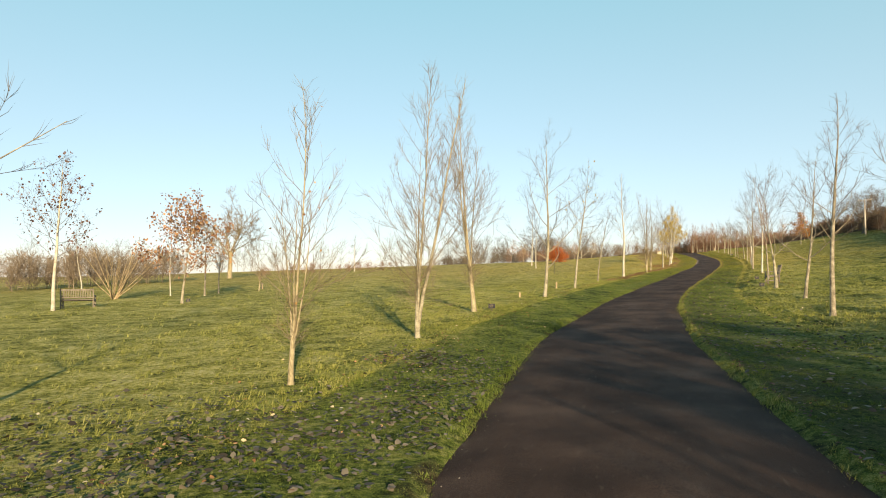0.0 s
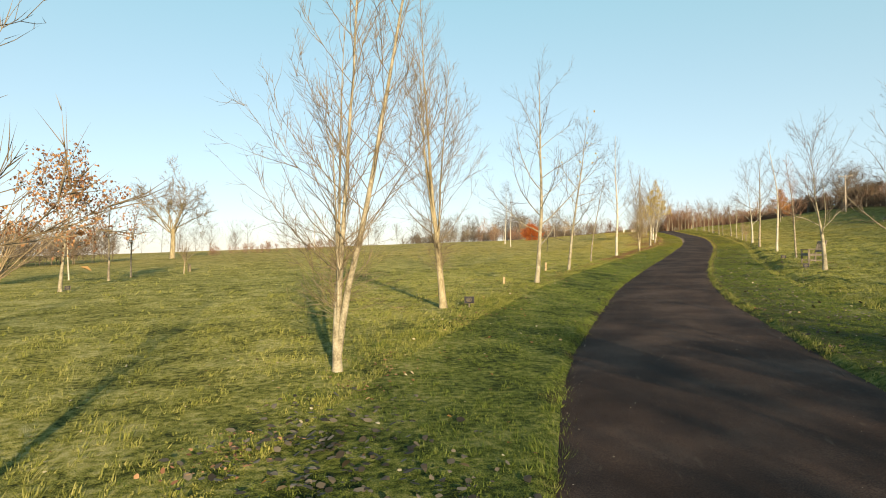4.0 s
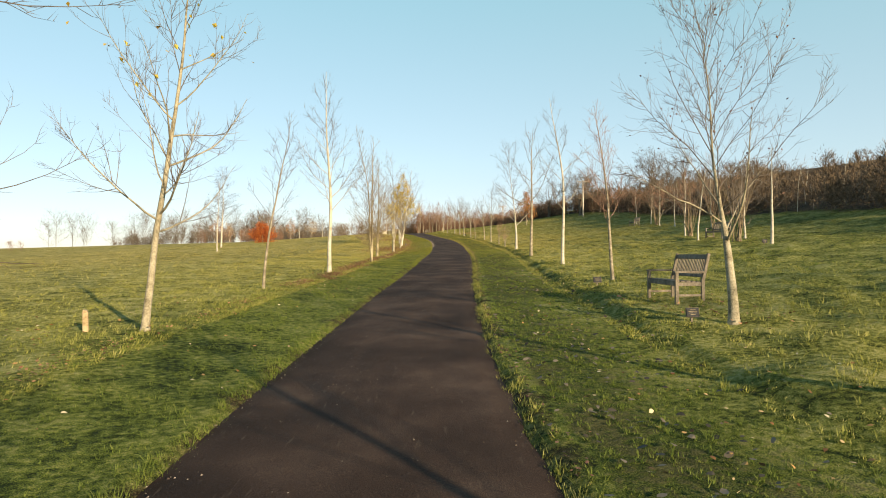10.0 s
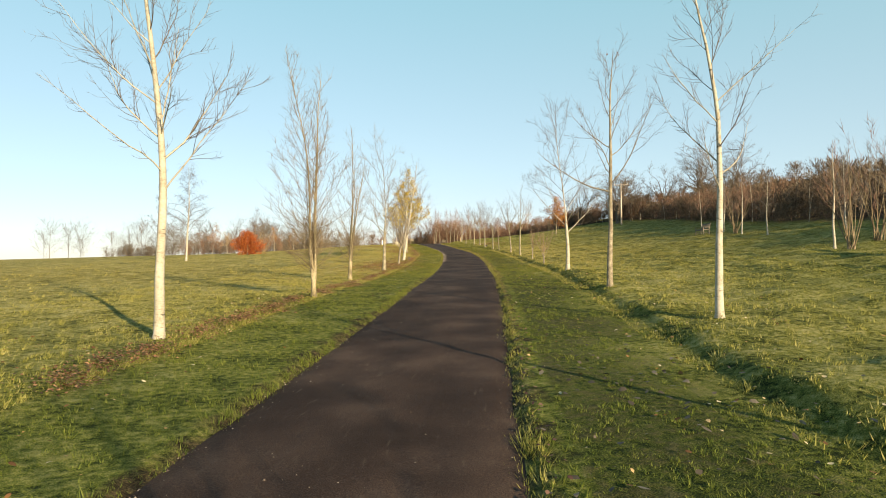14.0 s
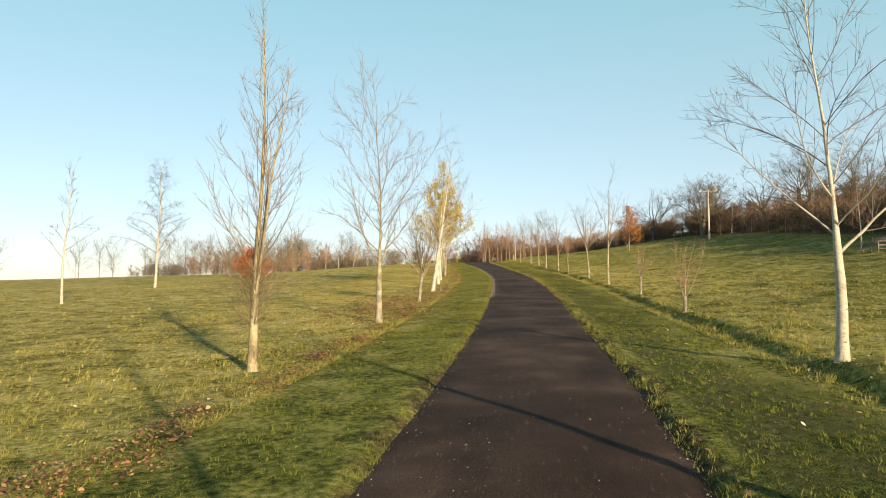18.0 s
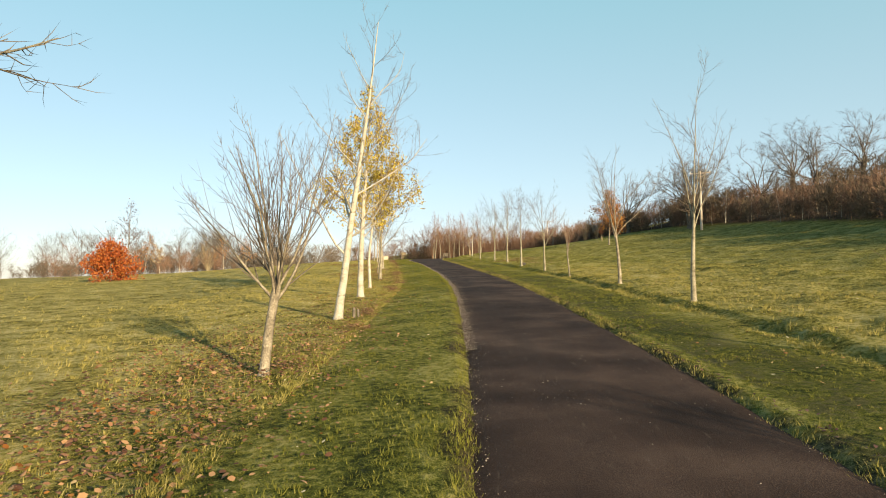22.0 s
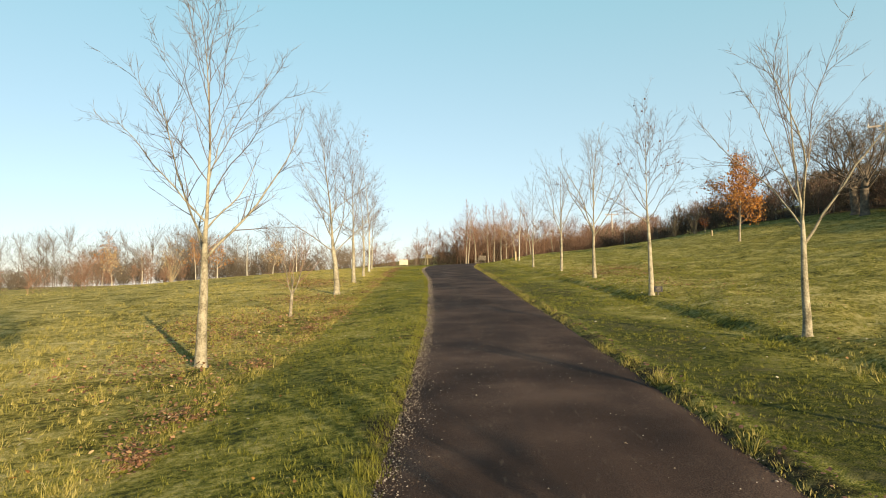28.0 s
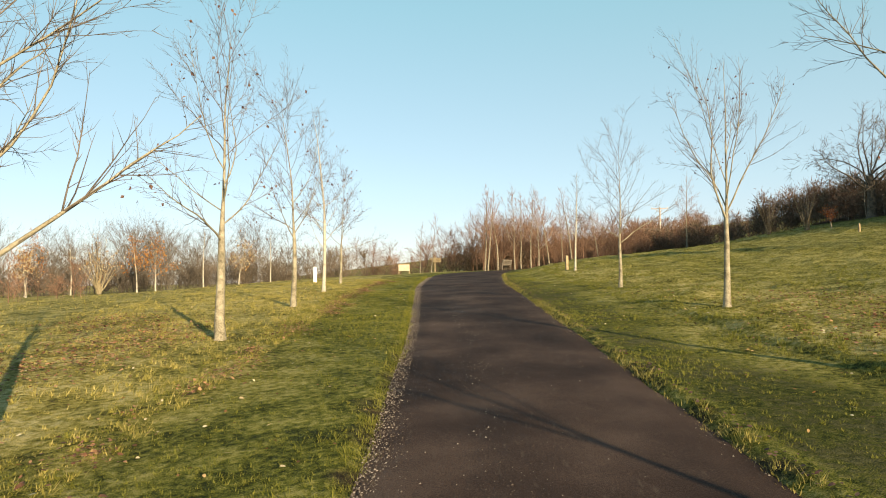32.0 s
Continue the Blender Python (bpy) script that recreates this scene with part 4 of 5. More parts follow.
tree(64, -15.3, 40.9, 4.8, 0.07, "birch", M_GREY, M_TWIG, "slim bare tree on the meadow", "young_tree", MEAD)
tree(65, -15.4, 43.7, 4.2, 0.06, "birch", M_GREY, M_TWIG, "slim bare tree on the meadow", "young_tree", MEAD, leaf=M_LEAF_O, count=160, size=0.1)
tree(66, -18.3, 42.8, 3.8, 0.05, "birch", M_WHITE, M_TWIG, "slim bare tree on the meadow", "young_tree", MEAD)
tree(67, -29.5, 88.0, 12.2, 0.34, "oak", M_OLIVE, M_TWIG_Y, "wide old bare oak behind the meadow", "oak_tree", MEAD, fine=0.014, twig=2.8, reach=1.08)
tree(68, -13.3, 46.0, 2.4, 0.05, "brush", M_OLIVE, M_TWIG_Y, "small bushy willow on the meadow", "willow_bush", MEAD)
tree(69, -15.4, 110.0, 6.6, 0.08, "birch", M_WHITE, M_TWIG, "distant young birch on the skyline", "birch_tree", MEAD)
tree(70, 12.4, 86.0, 6.8, 0.07, "birch", M_WHITE, M_TWIG, "thin birch out on the meadow", "birch_tree", MEAD, full=0.6)
tree(71, 14.3, 104.0, 9.4, 0.11, "weep", M_WHITE, M_TWIG, "drooping silver birch standing alone on the meadow", "silver_birch", MEAD, lean=0.03, leaning=0.2)
tree(72, 21.6, 121.0, 3.0, 0.09, "beech", M_GREY, M_TWIG_R, "low beech bush with dense copper-red leaves", "beech_bush", MEAD, leaf=M_LEAF_R, count=4400, size=0.17, category="bush")
tree(73, 22.6, 122.5, 6.0, 0.07, "birch", M_GREY, M_TWIG, "slim tree with tattered russet leaves beside the beech bush", "young_tree", MEAD, leaf=M_LEAF_D, count=260, size=0.12)
HILL = "scattered trees on the hillside"
for i, (x, y, h, form) in enumerate([(39.4, 55.6, 4.6, "birch"), (38.4, 54.1, 4.2, "coppice"), (36.0, 51.2, 4.6, "birch"), (41.9, 55.4, 5.0, "coppice"), (34.0, 46.7, 3.8, "coppice"), (35.6, 47.6, 4.4, "birch"), (54.9, 74.7, 4.8, "birch"), (53.5, 71.1, 4.0, "birch"),
                                     (56.2, 76.5, 4.5, "coppice"), (59.0, 80.5, 4.6, "birch"), (45.0, 56.0, 4.8, "coppice"), (47.0, 60.5, 4.6, "birch"), (60.8, 85.0, 4.2, "birch"), (87.2, 117.5, 4.2, "coppice"), (89.6, 129.0, 4.4, "birch"), (89.0, 124.5, 3.8, "birch"), (86.0, 151.0, 4.0, "coppice"), (87.8, 156.7, 3.8, "coppice"),
                                     (91.5, 172.4, 9.0, "birch"), (65.0, 167, 8.0, "birch"), (65.0, 166.2, 7.4, "birch"), (66.7, 168, 7.6, "birch"), (68.0, 167, 7.8, "spread"), (70.6, 169, 8.4, "birch"), (70.0, 166, 7.0, "spread"), (74.1, 172, 8.2, "birch"), (72.9, 165, 7.2, "birch"), (78.7, 170, 6.0, "birch"), (71.3, 173, 8.0, "birch"), (76.7, 174, 7.4, "birch"), (61.7, 178, 5.8, "birch"), (62.4, 176, 6.4, "birch")]):
    lab = "coppiced bush with pale brown rods on the hillside" if form == "coppice" else "bare young birch with a pale stem on the hillside"
    crest = y > 160
    tree(100 + i, x, y, h, 0.06 if h < 7 else 0.09, form, M_TWIG_Y if form == "coppice" else (M_GREY if crest else M_WHITE), M_TWIG_R if crest or i % 3 == 0 else M_TWIG, lab, "birch_tree" if form == "birch" else ("hazel_bush" if form == "coppice" else "broad_tree"), HILL, twig=1.3 if form != "coppice" else 2.2, full=1.0 if form != "coppice" else 0.5, reach=1.0 if form != "coppice" else 0.75)
tree(140, 33.1, 44.0, 4.4, 0.08, "birch", M_WHITE, M_TWIG, "short birch with a bright white trunk and few boughs", "birch_tree", HILL, full=0.35)
tree(141, 73.3, 131.0, 6.4, 0.09, "birch", M_GREY, M_TWIG_R, "young oak with thick coppery leaves on the hillside", "orange_oak", HILL, leaf=M_LEAF_O, count=2600, size=0.16, full=1.1, reach=1.45, first=0.2)
tree(142, 84.0, 147.0, 1.8, 0.04, "brush", M_GREY, M_TWIG_R, "small sapling with red leaves on the hillside", "sapling", HILL, leaf=M_LEAF_R, count=160, size=0.1)
for i, (x, y, h) in enumerate([(86.6, 131.5, 11.0), (88.2, 133.6, 10.4), (92.6, 126.0, 9.4), (97.5, 122.6, 10.8), (104.5, 121.5, 11.0), (95.0, 140.5, 11.0), (91.0, 149.5, 11.0), (108.0, 134.0, 12.0), (73.0, 92.0, 7.6), (84.0, 104.0, 8.0)]):
    tree(150 + i, x, y, h, 0.36, "oak", M_OAK, M_OAK, "broad old bare oak at the edge of the wood", "oak_tree", "old oaks along the wood", full=1.0, twig=1.3, fine=0.014)

for i, (x, y, h, form) in enumerate([(20.3, 193.0, 7.6, "birch"), (26.0, 188.0, 5.6, "birch"), (30.3, 180.0, 5.4, "coppice"), (35.9, 175.0, 5.2, "spread"), (39.5, 183.0, 6.4, "birch"), (43.0, 186.0, 6.0, "spread"), (33.0, 184.0, 6.0, "birch"), (46.5, 188.0, 7.0, "birch"), (23.0, 184.0, 5.0, "spread")]):
    tree(170 + i, x, y, h, 0.09, form, M_WHITE if form != "coppice" else M_OLIVE, M_TWIG, ("young tree with dry tan leaves before the far hedge", "bare young tree before the far hedge", "young tree with a few pale leaves before the hedge")[i % 3], "hedgerow_tree", "young trees before the hedge", twig=0.8, fine=0.011, leaf=(M_LEAF_O, None, M_LEAF_F)[i % 3], count=420, size=0.17)

# ---- woods and hedges ----
def slivers(rng, base, tip, width):
    """Thin three-cornered rods from base to tip."""
    d = tip - base
    side = np.cross(d, rng.normal(0, 1, d.shape))
    side /= np.linalg.norm(side, axis=1)[:, None] + 1e-9
    v = np.stack([base - side * width[:, None], base + side * width[:, None], tip], 1).reshape(-1, 3)
    return v, np.arange(len(v)).reshape(-1, 3)


def thicket(name, label, seed, spots, mat, rods=230, category="trees", coarse=1.0, slim=1.0):
    """A belt of bare trees or bushes, each with a stem, limbs and a haze of rods: spots of x, y, height, spread."""
    rng = np.random.default_rng(seed)
    vs, fs, n = [], [], 0
    for x, y, h, w in spots:
        w = w * slim
        foot = np.array([x, y, float(land(x, y)) - 0.1])
        k = int(rods * rng.uniform(0.6, 1.2))
        limbs = 22
        a = rng.uniform(0, 6.28, limbs)
        rise = rng.uniform(0.12, 0.75, limbs)
        out = rng.uniform(0.3, 1.0, limbs) * np.sqrt(1.08 - rise)
        bent = rng.normal(0, 0.06 * h, 2)
        start = foot + np.stack([bent[0] * rise, bent[1] * rise, h * rise], 1)
        end = foot + np.stack([bent[0] + np.cos(a) * w * out, bent[1] + np.sin(a) * w * out, h * np.minimum(rise + rng.uniform(0.18, 0.42, limbs), 0.9)], 1)
        end[0], start[0] = foot + [bent[0], bent[1], h * 0.95], foot
        g = rng.integers(0, limbs, k)
        f = rng.uniform(0.1, 1.0, k)[:, None]
        b = start[g] * (1 - f) + end[g] * f
        ln = h * rng.uniform(0.05, 0.17, k)[:, None]
        ways = (end[g] - start[g]) / (np.linalg.norm(end[g] - start[g], axis=1)[:, None] + 1e-6) + rng.normal(0, 0.6, (k, 3)) + [0, 0, 0.35]
        ways /= np.linalg.norm(ways, axis=1)[:, None]
        thick = rng.uniform(0.006, 0.016, limbs) * h / 8
        thick[0] = 0.007 * h
        half = k // 2
        ball = rng.normal(0, 1, (half, 3))
        ball *= (rng.uniform(0.25, 1.0, half) ** 0.45 / np.linalg.norm(ball, axis=1))[:, None]
        ball *= 1 + 0.22 * np.sin(3 * np.arctan2(ball[:, 1], ball[:, 0]) + 4 * ball[:, 2] + x)[:, None]
        level, tall = (0.47, 0.46) if category == "bushes" else (0.56, 0.4)
        b[:half] = foot + [bent[0], bent[1], level * h] + ball * [w * 0.9, w * 0.9, tall * h]
        ways[:half] = ball * 0.9 + rng.normal(0, 0.5, (half, 3)) + [0, 0, 0.7]
        ways[:half] /= np.linalg.norm(ways[:half], axis=1)[:, None]
        ln[:half] *= 0.6
        for bb, tt, ww in ((start, end, thick), (b, b + ways * ln, coarse * rng.uniform(0.006, 0.016, k))):
            v, fc = slivers(rng, bb, tt, ww)
            vs.append(v)
            fs.append(fc + n)
            n += len(v)
    me = mesh_of(name, np.concatenate(vs), np.concatenate(fs), mat, False)
    return tagged(new(name, me), label, category, kind="stuff")


def belt(rng, line, n, depth, low, high, side=1.0):
    """Spots along a line on the plan, and behind it by up to depth."""
    p = np.array(line, float)
    seg = np.linalg.norm(np.diff(p, axis=0), axis=1)
    acc = np.concatenate([[0], np.cumsum(seg)])
    out = []
    for s in np.sort(rng.uniform(0, acc[-1], n)):
        i = min(np.searchsorted(acc, s, "right") - 1, len(seg) - 1)
        d = (p[i + 1] - p[i]) / seg[i]
        q = p[i] + d * (s - acc[i]) + np.array([d[1], -d[0]]) * side * depth * rng.uniform(0, 1) ** 1.4
        h = rng.uniform(low, high)
        out.append((q[0], q[1], h, h * rng.uniform(0.34, 0.5)))
    return out


wr = np.random.default_rng(77)
thicket("hillside_wood", "bare brown winter woodland on the hillside", 11, belt(wr, EDGE[:7], 190, 20, 1.9, 4.9) + belt(wr, EDGE[6:], 180, 22, 2.8, 4.8), M_WOODS, 760, coarse=2.4)
thicket("wood_fringe", "russet young trees and scrub along the wood's edge", 12, belt(wr, EDGE[5:], 150, 6, 2.4, 4.6) + belt(wr, EDGE[9:], 120, 14, 2.6, 5.0), M_RUSSET, 480, coarse=1.6, slim=0.8)
thicket("ridge_wood", "russet brown winter wood on the far ridge", 24, belt(wr, [(96, 182), (104, 196), (122, 212), (146, 232)], 120, -16, 3.4, 6.6), M_RUSSET, 620, coarse=2.4)
thicket("crest_hedge", "brown bare hedge trees beyond the crest", 25, belt(wr, [(64, 206), (56, 201), (48, 198), (40, 195)], 70, 9, 2.4, 6.0), M_THORN, 620, "bushes", 1.7)
thicket("wood_scrub", "dry brown scrub at the foot of the wood", 13, belt(wr, EDGE, 380, 12, 1.4, 3.4) + belt(wr, EDGE[9:], 110, 8, 1.6, 3.4), M_WOODS, 330, "bushes", 3.4)
thicket("far_copse", "bare brown copse behind the crest of the track", 14, belt(wr, [(76, 176), (72, 184), (66, 196), (57, 203)], 60, 16, 3.0, 7.5), M_RUSSET, 900, coarse=1.0)
thicket("crest_copse", "russet young birches and scrub on the crest", 21, belt(wr, [(65.5, 171), (72, 173), (80, 175), (92, 180)], 56, -8, 3.5, 7.2), M_RUSSET, 900, coarse=0.9, slim=0.75)
thicket("far_hedge", "grey-brown hedge and trees behind the meadow", 15, belt(wr, [(50, 204), (42, 198), (30, 190), (20, 196), (8, 205), (-4, 212)], 80, 26, 3.6, 10.5), M_HAZE, 1000, coarse=1.05, slim=0.95)
thicket("hedge_foot", "low grey-brown scrub at the foot of the far hedge", 22, belt(wr, [(52, 200), (42, 195), (30, 188), (20, 193), (8, 203), (-4, 210)], 260, 8, 1.4, 4.2), M_HAZE, 520, "bushes", 1.9)
thicket("meadow_hedge", "brown thorn hedge at the foot of the meadow", 16, belt(wr, [(-70, 20), (-50, 48), (-38, 66), (-33, 82)], 260, 12, 2.4, 5.2, -1), M_THORN, 560, coarse=1.7, slim=0.9)
thicket("skyline_hedge", "low brown hedge along the meadow skyline", 23, belt(wr, [(-28, 97), (-18, 110), (-8, 124)], 60, 2, 1.2, 2.2, -1), M_RUSSET, 300, "bushes", 1.4)
thicket("skyline_scrub", "low russet scrub along the skyline", 17, belt(wr, [(20, 136), (28, 150), (38, 164)], 34, 10, 1.6, 3.8, -1), M_RUSSET, 380, "bushes", 1.3)
thicket("distant_trees", "distant hazy bare trees beyond the meadow", 18, belt(wr, [(-150, 160), (-80, 210), (-30, 240), (10, 235)], 34, 30, 7, 14, -1), M_HAZE, 700, coarse=1.8)
# out of view behind the start, added to cast shade on the right verge
thicket("start_thicket", "unseen bare thicket added behind the start for its shade", 19, [(wr.uniform(8.0, 29), wr.uniform(-20, -6), wr.uniform(4.2, 7.4), 2.0) for i in range(74)], M_WOODS, 800, coarse=2.8)

stems = []
for x, y, h, w in belt(wr, EDGE[3:], 70, 9, 1.8, 4.6):
    stems.append(limb(wr, (x, y, float(land(x, y)) - 0.1), (0, 0, 1), h, wr.uniform(0.022, 0.045), 5, 0.07, 0.02, 0.3))
tagged(new("birch_stems", mesh_of("birch_stems", *tubes(stems, 4), M_WHITE)), "pale birch stems standing along the wood's edge", "trees", kind="stuff")


# ---- benches, posts, lamps ----
def box(bm, size, at, rot=(0, 0, 0), bevel=0.006):
    got = bmesh.ops.create_cube(bm, size=1.0)["verts"]
    bmesh.ops.scale(bm, vec=size, verts=got)
    if bevel:
        edges = list({e for v in got for e in v.link_edges})
        res = bmesh.ops.bevel(bm, geom=edges, offset=bevel, segments=1, affect="EDGES", profile=0.5)
        got = list({v for f in res["faces"] for v in f.verts} | {v for v in got if v.is_valid})
    bmesh.ops.transform(bm, matrix=pose(*at, *rot), verts=got)
    return got


def bar(name, size, at, mat, parent, rot=(0, 0, 0), label="", bevel=0.006):
    bm = bmesh.new()
    box(bm, size, (0, 0, 0), (0, 0, 0), bevel)
    ob = part(name, bm, mat, parent, label)
    ob.matrix_local = pose(*at, *rot)
    return ob


def bench(x, y, turn, label, length=1.5):
    """A park bench: its back to +y, its length along x."""
    ob = thing("park_bench", x, y, label, "bench", "park benches", turn=turn)
    hl = length / 2
    for sx in (-1, 1):
        bar("front_leg", (0.065, 0.065, 0.62), (sx * (hl - 0.035), -0.27, 0.27), M_TEAK, ob)
        bar("back_post", (0.065, 0.065, 0.5), (sx * (hl - 0.035), 0.25, 0.21), M_TEAK, ob)
        bar("back_stile", (0.065, 0.06, 0.54), (sx * (hl - 0.035), 0.315, 0.7), M_TEAK, ob, (-13, 0, 0))
        bar("armrest", (0.085, 0.6, 0.035), (sx * (hl - 0.035), -0.02, 0.6), M_TEAK, ob)
        bar("side_rail", (0.04, 0.5, 0.07), (sx * (hl - 0.035), 0.0, 0.36), M_TEAK, ob)
        bar("stretcher", (0.035, 0.5, 0.045), (sx * (hl - 0.035), 0.0, 0.14), M_TEAK, ob)
    for i in range(5):
        bar("seat_slat", (length - 0.08, 0.085, 0.025), (0, -0.24 + i * 0.105, 0.42 - 0.006 * i), M_TEAK, ob)
    bar("seat_rail", (length - 0.13, 0.035, 0.08), (0, -0.27, 0.365), M_TEAK, ob)
    bar("top_rail", (length - 0.13, 0.035, 0.09), (0, 0.37, 0.9), M_TEAK, ob, (-13, 0, 0))
    bar("lower_rail", (length - 0.13, 0.035, 0.06), (0, 0.275, 0.52), M_TEAK, ob, (-13, 0, 0))
    n = int((length - 0.2) / 0.075)
    for i in range(n):
        bar("back_slat", (0.035, 0.016, 0.36), ((i - (n - 1) / 2) * 0.075, 0.322, 0.705), M_TEAK, ob, (-13, 0, 0), bevel=0.003)
    return ob


bench(17.28, 33.65, 247.5, "weathered grey wooden bench facing the track on the grass", 1.62)
bench(-18.3, 32.0, 200, "weathered wooden bench on the meadow beside a birch")
bench(36.8, 50.5, 262, "pale weathered wooden bench beneath the hillside trees", 1.4)
bench(57.2, 81.2, 250, "weathered wooden bench among hazel bushes on the hillside", 1.6)
bench(66.3, 165.5, 215, "weathered wooden bench below the birches at the crest", 1.5)


def post(name, x, y, h, w, mat, label, lean=0):
    ob = thing(name, x, y, label, "post", "marker posts")
    bar("shaft", (w, w, h + 0.2), (0, 0, h / 2 - 0.1), mat, ob, (lean, 0, 0), bevel=0.012)
    bar("cap", (w * 0.8, w * 0.8, 0.03), (0, -lean * h / 60, h + 0.008), mat, ob, (lean, 12, 0))
    return ob


post("marker_post", 60.4, 142.5, 0.78, 0.14, M_STAKE, "short square timber bollard on the verge")
post("marker_post", 47.6, 148.6, 0.85, 0.2, M_PAINT, "short white marker post beside the birches")
post("marker_post", 80.0, 141.5, 0.5, 0.1, M_STAKE, "short pale marker post on the hillside")
post("timber_stump", 3.4, 28.75, 0.2, 0.08, M_STAKE, "short broken stake in rough grass", 6)
post("timber_stump", 6.28, 35.75, 0.36, 0.09, M_STAKE, "leaning broken timber stake in rough grass", 12)
post("timber_stump", -13.6, 47.8, 0.45, 0.16, M_STAKE, "short timber stump on the meadow")
post("timber_stump", 30.5, 84.62, 0.24, 0.07, M_TEAK, "short broken stake beside the leaning tree", 5)
post("timber_stump", 30.66, 84.8, 0.19, 0.06, M_TEAK, "short broken stake beside the leaning tree", -4)


def plaque(x, y, turn, tilt=12):
    """A small tree plaque on a stake, tilted back, with lines of writing too small to read."""
    ob = thing("tree_plaque", x, y, "small black plaque with pale writing on a stake in the grass", "sign", "tree plaques", turn=turn)
    face = bar("plate", (0.22, 0.014, 0.15), (0, -0.02, 0.17), M_BLACK, ob, (-tilt, 0, 0), bevel=0.004)
    bar("rim", (0.235, 0.012, 0.165), (0, 0.014, 0), M_TEAK, face, (0, 0, 0), "weathered wooden backing", 0.004)
    for k, wide in enumerate((0.1, 0.15, 0.13, 0.09)):
        bar("text_line", (wide, 0.002, 0.004), (0, -0.0085, 0.042 - 0.027 * k), M_STAKE, face, (0, 0, 0), "pale line of writing", 0)
    bar("stake", (0.035, 0.035, 0.42), (0, 0.03, 0.0), M_TEAK, ob)
    return ob


for x, y, a in ((1.66, 22.3, -6), (15.72, 31.64, -20), (18.47, 37.78, -20), (-13.2, 33.0, 0), (32.75, 44.1, -20), (48.7, 107.9, -15)):
    plaque(x, y, a)


def rod(name, r0, r1, h, at, mat, parent, rot=(0, 0, 0), sides=10):
    bm = bmesh.new()
    bmesh.ops.create_cone(bm, cap_ends=True, segments=sides, radius1=r0, radius2=r1, depth=h)
    ob = part(name, bm, mat, parent)
    ob.matrix_local = pose(*at, *rot)
    return ob


def power_pole(x, y, h, turn):
    ob = thing("power_pole", x, y, "pale timber power pole with a crossarm on the hillside", "pole", "power poles", turn=turn)
    rod("mast", 0.15, 0.1, h + 0.4, (0, 0, h / 2 - 0.2), M_POLE, ob)
    arm = bar("crossarm", (2.4, 0.12, 0.12), (0, 0.14, h - 0.25), M_POLE, ob)
    for sx in (-1.1, 0, 1.1):
        rod("insulator", 0.05, 0.03, 0.22, (sx, 0, 0.16), M_PAINT, arm)
    for sx in (-1, 1):
        bar("brace", (0.05, 0.03, 0.85), (sx * 0.34, 0.13, h - 0.55), M_POLE, ob, (0, sx * 50, 0))
    return ob


power_pole(84.6, 127.9, 7.2, -47)
power_pole(103.0, 193.0, 7.6, -30)

board = thing("notice_board", 59.6, 176.6, "plain cream board on two timber posts beyond the crest", "sign", turn=-14)
bar("panel", (1.15, 0.05, 0.66), (0, -0.05, 0.86), M_CREAM, board)
for sx in (-0.62, 0.62):
    bar("board_post", (0.09, 0.09, 1.5), (sx * 0.86, 0.02, 0.5), M_STAKE, board)
bar("board_rail", (1.2, 0.07, 0.06), (0, 0.0, 1.24), M_STAKE, board)
finger = thing("finger_post", 63.4, 178.0, "timber signpost with a crossbar beyond the crest", "sign", turn=-20)
bar("shaft", (0.12, 0.12, 2.2), (0, 0, 0.9), M_STAKE, finger)
bar("finger_arm", (1.3, 0.05, 0.2), (0, -0.09, 1.7), M_STAKE, finger)
bar("finger_arm", (0.9, 0.05, 0.18), (0.2, -0.09, 1.45), M_STAKE, finger)


# ---- grass blades, fallen leaves, gravel ----
def tufts(x, y):
    """Uneven growth of the grass, from hand-sized tufts to patches."""
    return 1.1 * patchy(x, y, 0.12, 3.3) + 0.8 * patchy(x, y, 0.37, 11.9) + 0.7 * patchy(x, y, 1.3, 27.1) + 0.5 * patchy(x, y, 4.5, 41.7)


def blades(name, label, seed, n, lo, hi, y0, y1, tall, wide, side, mat, power=1.0, each=12, wind=0.0):
    """Loose single blades on one side of the track, between two distances from its edge."""
    rng = np.random.default_rng(seed)
    m = n // each
    ty = rng.uniform(y0, y1, m)
    tx = road_x(ty) + side * (road_half(ty) + lo + (hi - lo) * rng.uniform(0, 1, m) ** power) / 0.915
    vigour = 0.25 + 0.75 * np.clip(0.5 + 0.6 * tufts(tx, ty), 0, 1.5)
    k = rng.integers(0, m, n)
    a = rng.uniform(0, 6.28, n)
    out = rng.uniform(0, 1, n) ** 0.7
    blown = wind * (0.6 + 0.5 * patchy(tx, ty, 0.8, 5.1))[k][:, None] * np.array([[0.85, 0.35]])
    h = tall * rng.uniform(0.5, 1.3, n) * vigour[k]
    x, y = tx[k] + np.cos(a) * out * tall * 0.9, ty[k] + np.sin(a) * out * tall * 0.9
    w = wide * rng.uniform(0.6, 1.4, n)
    lean = (np.stack([np.cos(a), np.sin(a)], 1) * (out * 0.9)[:, None] + rng.normal(0, 0.3, (n, 2)) + blown) * h[:, None]
    z = ground_z(x, y) - 0.008
    c, e = -np.sin(a) * w, np.cos(a) * w
    v = np.empty((n, 3, 3), np.float32)
    v[:, 0] = np.stack([x - c, y - e, z], 1)
    v[:, 1] = np.stack([x + c, y + e, z], 1)
    v[:, 2] = np.stack([x + lean[:, 0], y + lean[:, 1], z + h], 1)
    return tagged(new(name, mesh_of(name, v.reshape(-1, 3), np.arange(n * 3).reshape(-1, 3), mat, False)), label, "grass", kind="stuff")


